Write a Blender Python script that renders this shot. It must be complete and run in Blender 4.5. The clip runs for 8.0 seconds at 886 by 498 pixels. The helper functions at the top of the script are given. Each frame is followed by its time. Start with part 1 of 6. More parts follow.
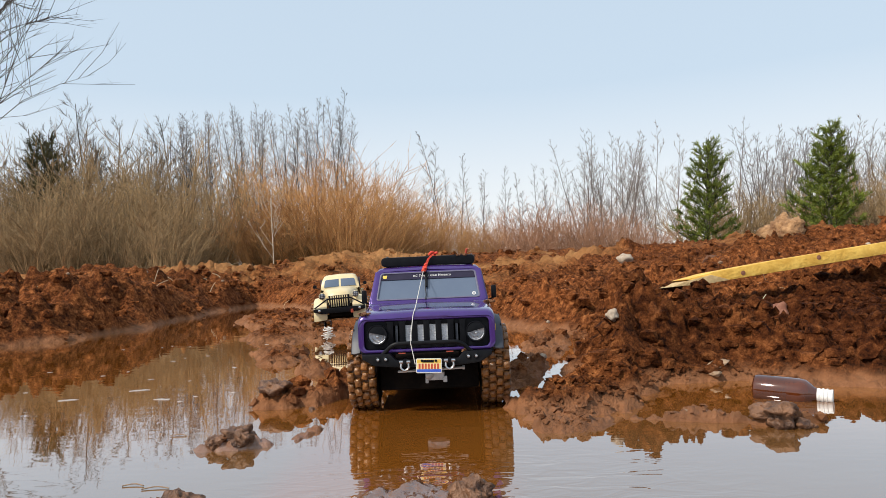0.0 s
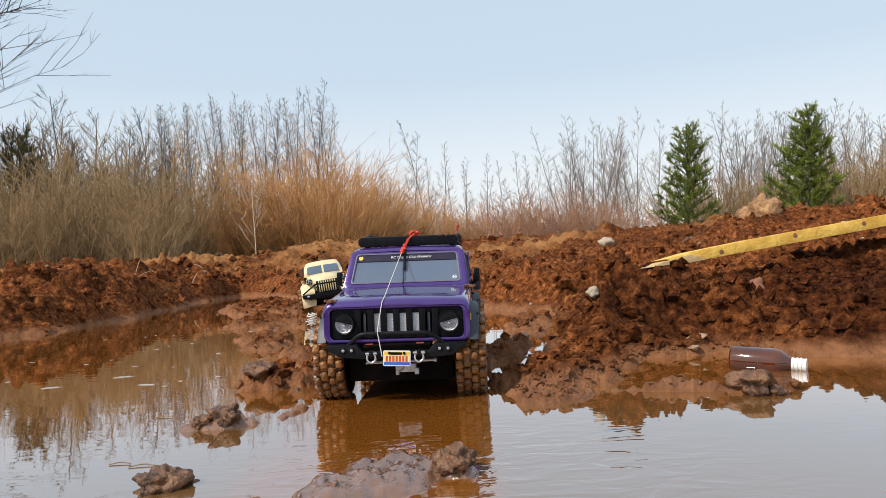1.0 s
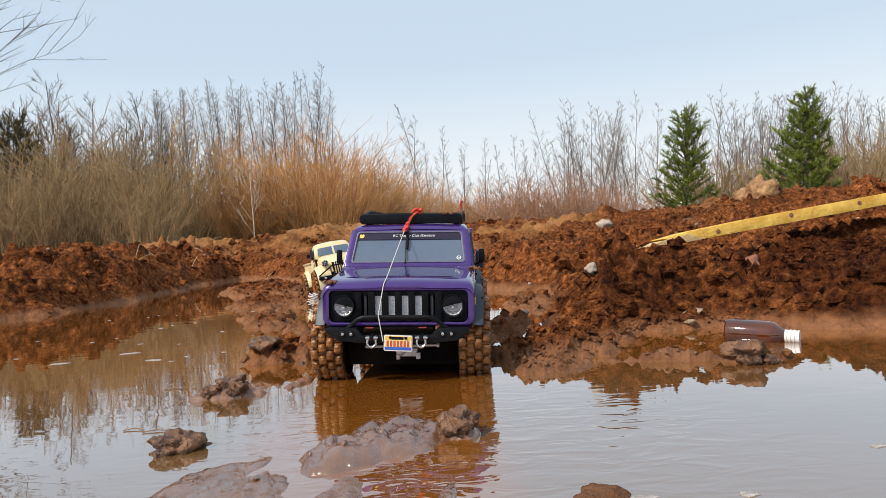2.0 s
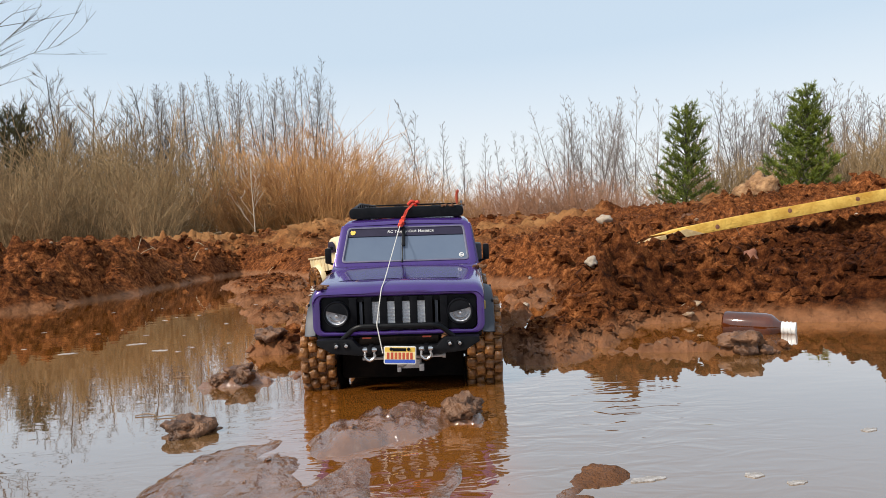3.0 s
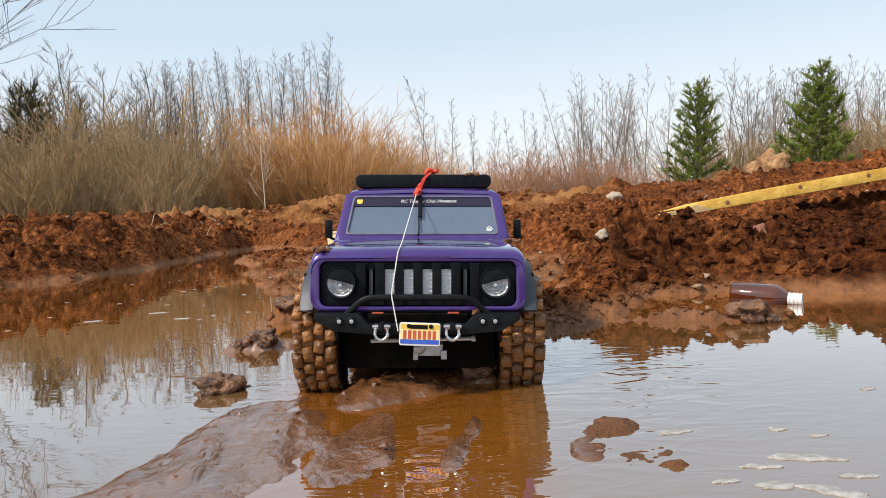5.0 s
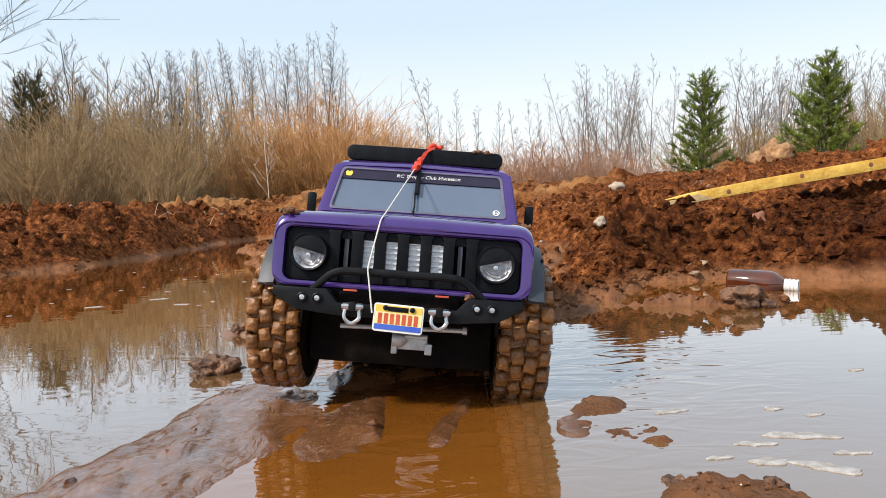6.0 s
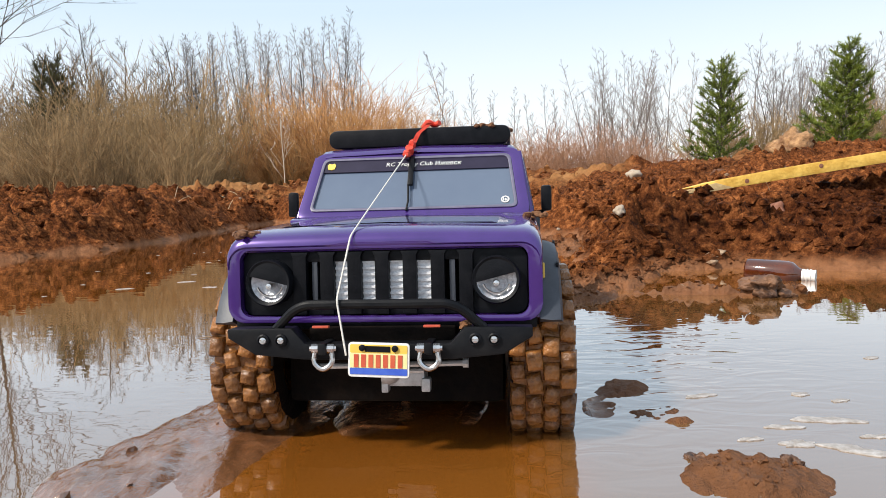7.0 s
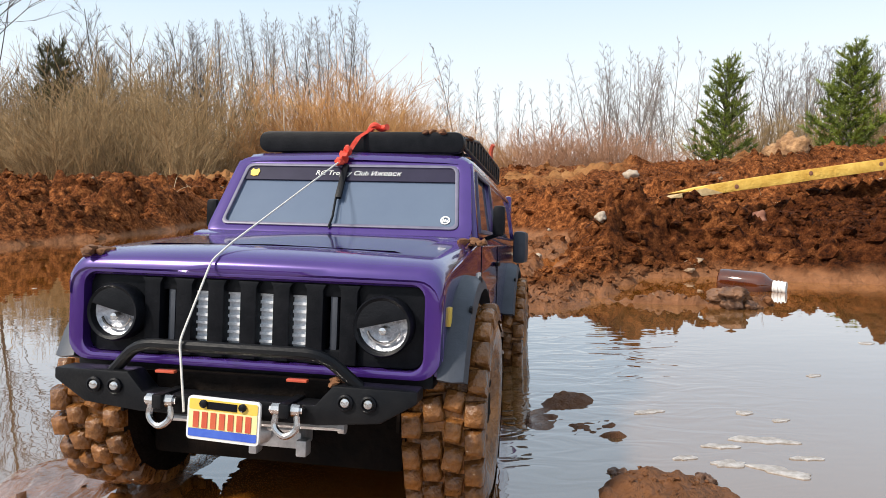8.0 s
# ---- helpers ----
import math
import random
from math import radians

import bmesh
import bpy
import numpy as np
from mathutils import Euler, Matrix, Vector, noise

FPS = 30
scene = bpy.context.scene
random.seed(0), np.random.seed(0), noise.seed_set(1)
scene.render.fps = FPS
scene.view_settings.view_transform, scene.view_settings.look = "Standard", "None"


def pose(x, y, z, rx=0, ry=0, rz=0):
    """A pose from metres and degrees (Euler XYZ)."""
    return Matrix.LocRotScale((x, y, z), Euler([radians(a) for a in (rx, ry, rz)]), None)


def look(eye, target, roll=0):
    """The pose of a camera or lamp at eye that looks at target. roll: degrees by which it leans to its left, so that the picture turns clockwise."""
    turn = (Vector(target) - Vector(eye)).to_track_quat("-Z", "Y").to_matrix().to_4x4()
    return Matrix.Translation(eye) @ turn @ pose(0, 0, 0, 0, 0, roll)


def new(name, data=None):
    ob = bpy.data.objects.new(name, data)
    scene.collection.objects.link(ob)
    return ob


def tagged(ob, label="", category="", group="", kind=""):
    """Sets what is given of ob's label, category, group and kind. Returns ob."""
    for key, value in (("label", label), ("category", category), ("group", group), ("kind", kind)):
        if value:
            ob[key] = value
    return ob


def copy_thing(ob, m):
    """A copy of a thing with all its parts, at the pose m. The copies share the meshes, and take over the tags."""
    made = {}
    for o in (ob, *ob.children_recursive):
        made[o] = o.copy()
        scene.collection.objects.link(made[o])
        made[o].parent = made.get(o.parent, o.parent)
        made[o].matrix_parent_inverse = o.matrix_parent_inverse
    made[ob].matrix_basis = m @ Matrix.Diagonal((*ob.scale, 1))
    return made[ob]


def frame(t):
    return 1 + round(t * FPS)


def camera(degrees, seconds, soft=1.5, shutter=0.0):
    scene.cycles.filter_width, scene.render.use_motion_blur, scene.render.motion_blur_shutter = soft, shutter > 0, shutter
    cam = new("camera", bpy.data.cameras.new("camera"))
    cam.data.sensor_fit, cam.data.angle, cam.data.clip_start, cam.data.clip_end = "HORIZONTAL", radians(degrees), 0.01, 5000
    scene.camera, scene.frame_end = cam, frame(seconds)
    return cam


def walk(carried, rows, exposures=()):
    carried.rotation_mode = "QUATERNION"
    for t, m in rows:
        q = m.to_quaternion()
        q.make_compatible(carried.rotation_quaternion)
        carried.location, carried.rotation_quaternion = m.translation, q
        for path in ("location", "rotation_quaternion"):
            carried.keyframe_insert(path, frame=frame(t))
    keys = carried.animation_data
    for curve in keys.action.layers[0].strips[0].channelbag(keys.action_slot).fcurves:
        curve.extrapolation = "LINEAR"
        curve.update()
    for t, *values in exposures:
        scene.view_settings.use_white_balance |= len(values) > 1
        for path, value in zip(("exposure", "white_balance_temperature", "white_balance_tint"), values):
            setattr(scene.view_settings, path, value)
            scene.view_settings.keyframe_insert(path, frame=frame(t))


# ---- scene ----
cam = camera(66.0, 8.0, 0.65)
PATH = [
    (0, (0.02, 0.074, 0.184), (-0.064, 2.072, 0.238), -2.3),
    (0.5, (0.018, 0.067, 0.168), (-0.029, 2.066, 0.202), -3.0),
    (1, (0.022, 0.066, 0.171), (-0.015, 2.066, 0.19), -3.3),
    (1.5, (0.019, 0.058, 0.165), (-0.015, 2.058, 0.155), -3.5),
    (3, (0.013, 0.033, 0.155), (-0.021, 2.032, 0.117), -3.3),
    (3.5, (0.005, 0.025, 0.154), (-0.032, 2.024, 0.098), -3.2),
    (4, (0.001, 0.014, 0.152), (-0.044, 2.012, 0.081), -3.2),
    (4.5, (0.001, 0.009, 0.151), (-0.054, 2.007, 0.063), -3.1),
    (6, (0.014, 0.004, 0.139), (-0.062, 1.999, 0.013), -3.0),
    (6.5, (-0.003, -0.007, 0.142), (-0.093, 1.986, -0.003), -2.8),
    (7, (0.002, -0.019, 0.143), (-0.115, 1.971, -0.023), -2.5),
    (7.5, (0.023, -0.025, 0.148), (-0.116, 1.963, -0.031), -1.8),
    (8, (0.037, -0.036, 0.16), (-0.088, 1.952, -0.028), -1.2),
]
walk(cam, [(t, look(eye, target, roll)) for t, eye, target, roll in PATH], [(0.0, 0.05), (4.5, 0.11), (6.0, 0.28), (8.0, 0.33)])

# ---- sky and sun ----
world = bpy.data.worlds.new("overcast_sky")
scene.world = world
world.use_nodes = True
wn, wl = world.node_tree.nodes, world.node_tree.links
wn.clear()
SUN_EL, SUN_AZ = 46.0, -127.0
sky = wn.new("ShaderNodeTexSky")
sky.sky_type = "NISHITA"
sky.sun_disc = False
sky.sun_elevation, sky.sun_rotation = radians(SUN_EL), radians(SUN_AZ)
sky.air_density, sky.dust_density, sky.ozone_density = 1.0, 4.0, 1.5
haze = wn.new("ShaderNodeMix")
haze.data_type = "RGBA"
haze.inputs["Factor"].default_value = 0.8
# thin cloud: white low down, pale blue higher up
wco, wsep, veil = wn.new("ShaderNodeTexCoord"), wn.new("ShaderNodeSeparateXYZ"), wn.new("ShaderNodeValToRGB")
for pos, tone in ((0.10, (0.88, 0.925, 0.96)), (0.25, (0.62, 0.745, 0.865)), (0.7, (0.56, 0.69, 0.83))):
    veil.color_ramp.elements.new(pos).color = (*tone, 1)
veil.color_ramp.elements[0].color = (0.98, 0.98, 0.975, 1)
veil.color_ramp.elements[-1].color = (0.62, 0.70, 0.78, 1)
gain = wn.new("ShaderNodeVectorMath")
gain.operation = "SCALE"
gain.inputs["Scale"].default_value = 10.5
wl.new(wco.outputs["Generated"], wsep.inputs[0])
wl.new(wsep.outputs["Z"], veil.inputs["Fac"])
wl.new(veil.outputs["Color"], gain.inputs[0])
wl.new(gain.outputs["Vector"], haze.inputs["B"])
bg = wn.new("ShaderNodeBackground")
bg.inputs["Strength"].default_value = 0.105
wout = wn.new("ShaderNodeOutputWorld")
wl.new(sky.outputs["Color"], haze.inputs["A"])
wl.new(haze.outputs["Result"], bg.inputs["Color"])
wl.new(bg.outputs["Background"], wout.inputs["Surface"])

sun_data = bpy.data.lights.new("sun", "SUN")
sun_data.energy, sun_data.angle, sun_data.color = 4.2, radians(5), (1.0, 0.92, 0.81)
sun = new("sun", sun_data)
az, el = radians(SUN_AZ), radians(SUN_EL)
sun.matrix_world = look((0, 0, 30), Vector((0, 0, 30)) - Vector((math.sin(az) * math.cos(el), math.cos(az) * math.cos(el), math.sin(el))))


# ---- materials ----
def material(name, color, rough=0.6, metal=0.0, color2=None, scale=40.0, bump=0.0, bump_scale=None, coat=0.0, spec=None, detail=6.0, vary=0.0):
    """A surface with two colours mixed by a noise, and a relief by a finer one. scale: features to a metre."""
    m = bpy.data.materials.new(name)
    m.use_nodes = True
    n, l = m.node_tree.nodes, m.node_tree.links
    b = n["Principled BSDF"]
    b.inputs["Base Color"].default_value = (*color, 1)
    b.inputs["Roughness"].default_value = rough
    b.inputs["Metallic"].default_value = metal
    b.inputs["Coat Weight"].default_value = coat
    b.inputs["Coat Roughness"].default_value = 0.06
    if spec is not None:
        b.inputs["Specular IOR Level"].default_value = spec
    co = n.new("ShaderNodeTexCoord")
    if color2:
        t = n.new("ShaderNodeTexNoise")
        t.inputs["Scale"].default_value, t.inputs["Detail"].default_value = scale, detail
        t.inputs["Roughness"].default_value = 0.65
        r = n.new("ShaderNodeValToRGB")
        r.color_ramp.elements[0].position, r.color_ramp.elements[1].position = 0.36, 0.66
        r.color_ramp.elements[0].color, r.color_ramp.elements[1].color = (*color, 1), (*color2, 1)
        l.new(co.outputs["Object"], t.inputs["Vector"])
        l.new(t.outputs["Fac"], r.inputs["Fac"])
        l.new(r.outputs["Color"], b.inputs["Base Color"])
        if vary:
            info, tone, deep = n.new("ShaderNodeObjectInfo"), n.new("ShaderNodeMapRange"), n.new("ShaderNodeVectorMath")
            tone.inputs["To Min"].default_value, tone.inputs["To Max"].default_value = 1.0 - vary, 1.0 + vary
            deep.operation = "SCALE"
            l.new(info.outputs["Random"], tone.inputs["Value"])
            l.new(r.outputs["Color"], deep.inputs[0])
            l.new(tone.outputs["Result"], deep.inputs["Scale"])
            l.new(deep.outputs["Vector"], b.inputs["Base Color"])
    if bump:
        t2 = n.new("ShaderNodeTexNoise")
        t2.inputs["Scale"].default_value, t2.inputs["Detail"].default_value = bump_scale or scale * 4, 5
        bp = n.new("ShaderNodeBump")
        bp.inputs["Strength"].default_value, bp.inputs["Distance"].default_value = bump, 1.0 / (bump_scale or scale * 4)
        l.new(co.outputs["Object"], t2.inputs["Vector"])
        l.new(t2.outputs["Fac"], bp.inputs["Height"])
        l.new(bp.outputs["Normal"], b.inputs["Normal"])
    return m


def ground_material():
    """Dug-up clay: red-brown to tan clods, wet and darker close to the water line."""
    m = bpy.data.materials.new("clay_ground")
    m.use_nodes = True
    n, l = m.node_tree.nodes, m.node_tree.links
    b = n["Principled BSDF"]
    geo = n.new("ShaderNodeNewGeometry")
    sep = n.new("ShaderNodeSeparateXYZ")
    l.new(geo.outputs["Position"], sep.inputs[0])

    def noise_tex(scale, detail, rough=0.6):
        t = n.new("ShaderNodeTexNoise")
        t.inputs["Scale"].default_value, t.inputs["Detail"].default_value, t.inputs["Roughness"].default_value = scale, detail, rough
        l.new(geo.outputs["Position"], t.inputs["Vector"])
        return t

    def ramp(src, stops):
        r = n.new("ShaderNodeValToRGB")
        r.color_ramp.elements[0].position, r.color_ramp.elements[0].color = stops[0][0], (*stops[0][1], 1)
        r.color_ramp.elements[1].position, r.color_ramp.elements[1].color = stops[-1][0], (*stops[-1][1], 1)
        for p, c in stops[1:-1]:
            r.color_ramp.elements.new(p).color = (*c, 1)
        l.new(src, r.inputs["Fac"])
        return r

    def mix(kind, fac, a, bb):
        x = n.new("ShaderNodeMix")
        x.data_type, x.blend_type = "RGBA", kind
        for sock, v in (("Factor", fac), ("A", a), ("B", bb)):
            s = [i for i in x.inputs if i.name == sock and (sock == "Factor" and i.type == "VALUE" or i.type == "RGBA")][0]
            if isinstance(v, (int, float)):
                s.default_value = v
            elif isinstance(v, tuple):
                s.default_value = (*v, 1)
            else:
                l.new(v, s)
        return [o for o in x.outputs if o.type == "RGBA"][0]

    def span(src, lo, hi, a=0.0, c=1.0):
        x = n.new("ShaderNodeMapRange")
        x.interpolation_type = "SMOOTHSTEP"
        for k, v in (("From Min", lo), ("From Max", hi), ("To Min", a), ("To Max", c)):
            x.inputs[k].default_value = v
        l.new(src, x.inputs["Value"])
        return x.outputs["Result"]

    # fine clay tones, with crevice shade and sunlit spots painted in by the noise
    fine = ramp(noise_tex(48, 10, 0.8).outputs["Fac"], [(0.38, CLAY_SHADE), (0.52, CLAY_MID), (0.67, CLAY_LIT)])
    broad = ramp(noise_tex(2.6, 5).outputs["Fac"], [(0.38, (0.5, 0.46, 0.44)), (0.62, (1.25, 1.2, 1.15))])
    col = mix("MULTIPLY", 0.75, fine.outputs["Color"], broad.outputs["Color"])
    # clay darker than the rest, in one broad area with an uneven edge
    gap = n.new("ShaderNodeVectorMath")
    gap.operation = "DISTANCE"
    gap.inputs[1].default_value = (0.95, 1.45, 0.1)
    l.new(geo.outputs["Position"], gap.inputs[0])
    edge = n.new("ShaderNodeMath")
    edge.operation = "MULTIPLY_ADD"
    edge.inputs[1].default_value = 0.9
    l.new(noise_tex(5, 5, 0.65).outputs["Fac"], edge.inputs[0])
    l.new(gap.outputs["Value"], edge.inputs[2])
    col = mix("MULTIPLY", span(edge.outputs[0], 0.92, 1.22, 1.0, 0.0), col, (0.40, 0.36, 0.35))
    # drier tan crust on the far crests
    far = span(sep.outputs["Y"], 2.9, 4.4)
    patch = n.new("ShaderNodeMath")
    patch.operation = "MULTIPLY"
    l.new(far, patch.inputs[0])
    l.new(span(noise_tex(1.3, 4).outputs["Fac"], 0.46, 0.68), patch.inputs[1])
    col = mix("MIX", patch.outputs[0], col, mix("MIX", noise_tex(30, 6).outputs["Fac"], (0.20, 0.095, 0.04), CLAY_TAN))
    # last year's grass and leaf litter under the trees
    litter = span(sep.outputs["Y"], 6.5, 9.0)
    col = mix("MIX", litter, col, mix("MIX", noise_tex(9, 6).outputs["Fac"], (0.10, 0.06, 0.03), (0.26, 0.17, 0.08)))
    # wet rim
    wob = n.new("ShaderNodeMath")
    wob.operation = "MULTIPLY_ADD"
    wob.inputs[1].default_value, wob.inputs[2].default_value = 0.035, -0.017
    l.new(noise_tex(14, 4).outputs["Fac"], wob.inputs[0])
    lift = n.new("ShaderNodeMath")
    l.new(sep.outputs["Z"], lift.inputs[0])
    low = n.new("ShaderNodeMath")
    l.new(wob.outputs[0], low.inputs[0])
    l.new(span(sep.outputs["Y"], 0.70, 0.98, -0.022, 0.0), low.inputs[1])
    l.new(low.outputs[0], lift.inputs[1])
    wet = span(lift.outputs[0], 0.004, 0.028, 1.0, 0.0)
    col = mix("MIX", wet, col, mix("MIX", span(sep.outputs["Y"], 0.68, 0.95), mix("MIX", noise_tex(24, 6).outputs["Fac"], WET_DARK, WET_LIGHT), mix("MIX", noise_tex(40, 7).outputs["Fac"], (0.060, 0.023, 0.010), (0.42, 0.190, 0.090))))
    l.new(col, b.inputs["Base Color"])
    # churned mud away from the slick wheel ruts
    churn = n.new("ShaderNodeMath")
    churn.operation = "MAXIMUM"
    l.new(span(sep.outputs["Y"], 0.64, 0.98), churn.inputs[0])
    l.new(span(sep.outputs["X"], 0.050, 0.085, 0.0, 0.85), churn.inputs[1])
    away, rut = n.new("ShaderNodeVectorMath"), churn
    away.operation = "DISTANCE"
    away.inputs[1].default_value = (-0.08, 0.42, 0.0)
    l.new(geo.outputs["Position"], away.inputs[0])
    churn = n.new("ShaderNodeMath")
    churn.operation = "MAXIMUM"
    l.new(rut.outputs[0], churn.inputs[0])
    l.new(span(away.outputs["Value"], 0.40, 0.65), churn.inputs[1])
    rough = n.new("ShaderNodeMapRange")
    rough.inputs["To Min"].default_value = 0.95
    l.new(wet, rough.inputs["Value"])
    l.new(span(churn.outputs[0], 0.0, 1.0, 0.13, 0.62), rough.inputs["To Max"])
    l.new(rough.outputs["Result"], b.inputs["Roughness"])
    l.new(span(churn.outputs[0], 0.0, 1.0, 0.6, 0.08), b.inputs["Specular IOR Level"])
    # a film of water on the slurry
    film = n.new("ShaderNodeMath")
    film.operation = "MULTIPLY"
    l.new(wet, film.inputs[0])
    l.new(span(churn.outputs[0], 0.0, 1.0, 0.92, 0.0), film.inputs[1])
    l.new(film.outputs[0], b.inputs["Coat Weight"])
    b.inputs["Coat IOR"].default_value, b.inputs["Coat Roughness"].default_value = 2.0, 0.04
    ripple, wavy, run = n.new("ShaderNodeTexNoise"), n.new("ShaderNodeBump"), n.new("ShaderNodeMapping")
    run.inputs["Scale"].default_value = (1.0, 0.55, 1.0)
    l.new(geo.outputs["Position"], run.inputs["Vector"])
    l.new(run.outputs["Vector"], ripple.inputs["Vector"])
    ripple.inputs["Scale"].default_value, ripple.inputs["Detail"].default_value, ripple.inputs["Distortion"].default_value = 90.0, 4, 0.8
    wavy.inputs["Strength"].default_value, wavy.inputs["Distance"].default_value = 0.9, 0.006
    l.new(ripple.outputs["Fac"], wavy.inputs["Height"])
    l.new(wavy.outputs["Normal"], b.inputs["Coat Normal"])
    h = n.new("ShaderNodeMath")
    h.operation = "MULTIPLY_ADD"
    h.inputs[1].default_value = 0.5
    l.new(noise_tex(160, 6, 0.7).outputs["Fac"], h.inputs[0])
    l.new(noise_tex(55, 5, 0.6).outputs["Fac"], h.inputs[2])
    bp = n.new("ShaderNodeBump")
    bp.inputs["Strength"].default_value, bp.inputs["Distance"].default_value = 1.0, 0.018
    slurry = n.new("ShaderNodeMath")
    slurry.operation = "MULTIPLY"
    l.new(span(wet, 0.0, 1.0, 1.0, 0.75), slurry.inputs[0])
    l.new(span(churn.outputs[0], 0.0, 1.0, 0.35, 1.0), slurry.inputs[1])
    l.new(slurry.outputs[0], bp.inputs["Strength"])
    l.new(h.outputs[0], bp.inputs["Height"])
    l.new(bp.outputs["Normal"], b.inputs["Normal"])
    return m


def water_material():
    """Muddy water: a murky brown body under a clear, faintly rippled surface."""
    m = bpy.data.materials.new("muddy_water")
    m.use_nodes = True
    n, l = m.node_tree.nodes, m.node_tree.links
    b = n["Principled BSDF"]
    geo = n.new("ShaderNodeNewGeometry")
    t = n.new("ShaderNodeTexNoise")
    t.inputs["Scale"].default_value, t.inputs["Detail"].default_value = 3.0, 4
    r = n.new("ShaderNodeValToRGB")
    r.color_ramp.elements[0].position, r.color_ramp.elements[1].position = 0.3, 0.7
    r.color_ramp.elements[0].color, r.color_ramp.elements[1].color = (*WATER_A, 1), (*WATER_B, 1)
    l.new(geo.outputs["Position"], t.inputs["Vector"])
    l.new(t.outputs["Fac"], r.inputs["Fac"])
    # mud stirred up along the wheel track and in the far shallows, clearer water beside it
    sep, off, aside, beside, ahead, clear, body = (n.new("ShaderNode" + k) for k in ("SeparateXYZ", "Math", "Math", "MapRange", "MapRange", "Math", "Mix"))
    l.new(geo.outputs["Position"], sep.inputs[0])
    off.inputs[1].default_value = 0.06
    aside.operation, clear.operation, body.data_type = "ABSOLUTE", "MULTIPLY", "RGBA"
    l.new(sep.outputs["X"], off.inputs[0])
    l.new(off.outputs[0], aside.inputs[0])
    for node, src, lo, hi, a, c in ((beside, aside.outputs[0], 0.08, 0.125, 0.0, 1.0), (ahead, sep.outputs["Y"], 0.62, 1.05, 1.0, 0.0)):
        node.interpolation_type = "SMOOTHSTEP"
        for k, v in (("From Min", lo), ("From Max", hi), ("To Min", a), ("To Max", c)):
            node.inputs[k].default_value = v
        l.new(src, node.inputs["Value"])
    # behind the track's end the water is clear again
    end, either = n.new("ShaderNodeMapRange"), n.new("ShaderNodeMath")
    either.operation = "MAXIMUM"
    for k, v in (("From Min", -0.05), ("From Max", 0.15), ("To Min", 1.0), ("To Max", 0.0)):
        end.inputs[k].default_value = v
    l.new(sep.outputs["Y"], end.inputs["Value"])
    l.new(end.outputs["Result"], either.inputs[0])
    l.new(beside.outputs["Result"], either.inputs[1])
    l.new(either.outputs[0], clear.inputs[0])
    l.new(ahead.outputs["Result"], clear.inputs[1])
    l.new(clear.outputs[0], body.inputs["Factor"])
    l.new(r.outputs["Color"], body.inputs["A"])
    body.inputs["B"].default_value = (*WATER_CLEAR, 1)
    l.new(body.outputs["Result"], b.inputs["Base Color"])
    b.inputs["Roughness"].default_value = 0.015
    b.inputs["IOR"].default_value = 2.05
    b.inputs["Coat Weight"].default_value, b.inputs["Coat IOR"].default_value, b.inputs["Coat Roughness"].default_value = 1.0, 2.05, 0.01
    sc = n.new("ShaderNodeMapping")
    sc.inputs["Scale"].default_value = (1.0, 2.2, 1.0)
    l.new(geo.outputs["Position"], sc.inputs["Vector"])
    w1, w2 = n.new("ShaderNodeTexNoise"), n.new("ShaderNodeTexNoise")
    w1.inputs["Scale"].default_value, w1.inputs["Detail"].default_value = 9.0, 2
    w2.inputs["Scale"].default_value, w2.inputs["Detail"].default_value = 45.0, 1
    for w in (w1, w2):
        l.new(sc.outputs["Vector"], w.inputs["Vector"])
    b1, b2 = n.new("ShaderNodeBump"), n.new("ShaderNodeBump")
    b1.inputs["Strength"].default_value, b1.inputs["Distance"].default_value = 0.012, 0.02
    b2.inputs["Strength"].default_value, b2.inputs["Distance"].default_value = 0.014, 0.003
    l.new(w1.outputs["Fac"], b1.inputs["Height"])
    l.new(w2.outputs["Fac"], b2.inputs["Height"])
    l.new(b1.outputs["Normal"], b2.inputs["Normal"])
    # stirred water along the wheel tracks
    gap, reach, stir, wake = n.new("ShaderNodeVectorMath"), n.new("ShaderNodeMapRange"), n.new("ShaderNodeTexNoise"), n.new("ShaderNodeBump")
    gap.operation = "DISTANCE"
    gap.inputs[1].default_value = (0.02, 0.52, 0)
    reach.interpolation_type = "SMOOTHSTEP"
    for k, v in (("From Min", 0.10), ("From Max", 0.32), ("To Min", 0.10), ("To Max", 0.0)):
        reach.inputs[k].default_value = v
    l.new(geo.outputs["Position"], gap.inputs[0])
    l.new(gap.outputs["Value"], reach.inputs["Value"])
    stir.inputs["Scale"].default_value, stir.inputs["Detail"].default_value, stir.inputs["Distortion"].default_value = 22.0, 2, 0.8
    l.new(sc.outputs["Vector"], stir.inputs["Vector"])
    wake.inputs["Distance"].default_value = 0.012
    l.new(reach.outputs["Result"], wake.inputs["Strength"])
    l.new(stir.outputs["Fac"], wake.inputs["Height"])
    l.new(b2.outputs["Normal"], wake.inputs["Normal"])
    l.new(wake.outputs["Normal"], b.inputs["Normal"])
    l.new(wake.outputs["Normal"], b.inputs["Coat Normal"])
    return m


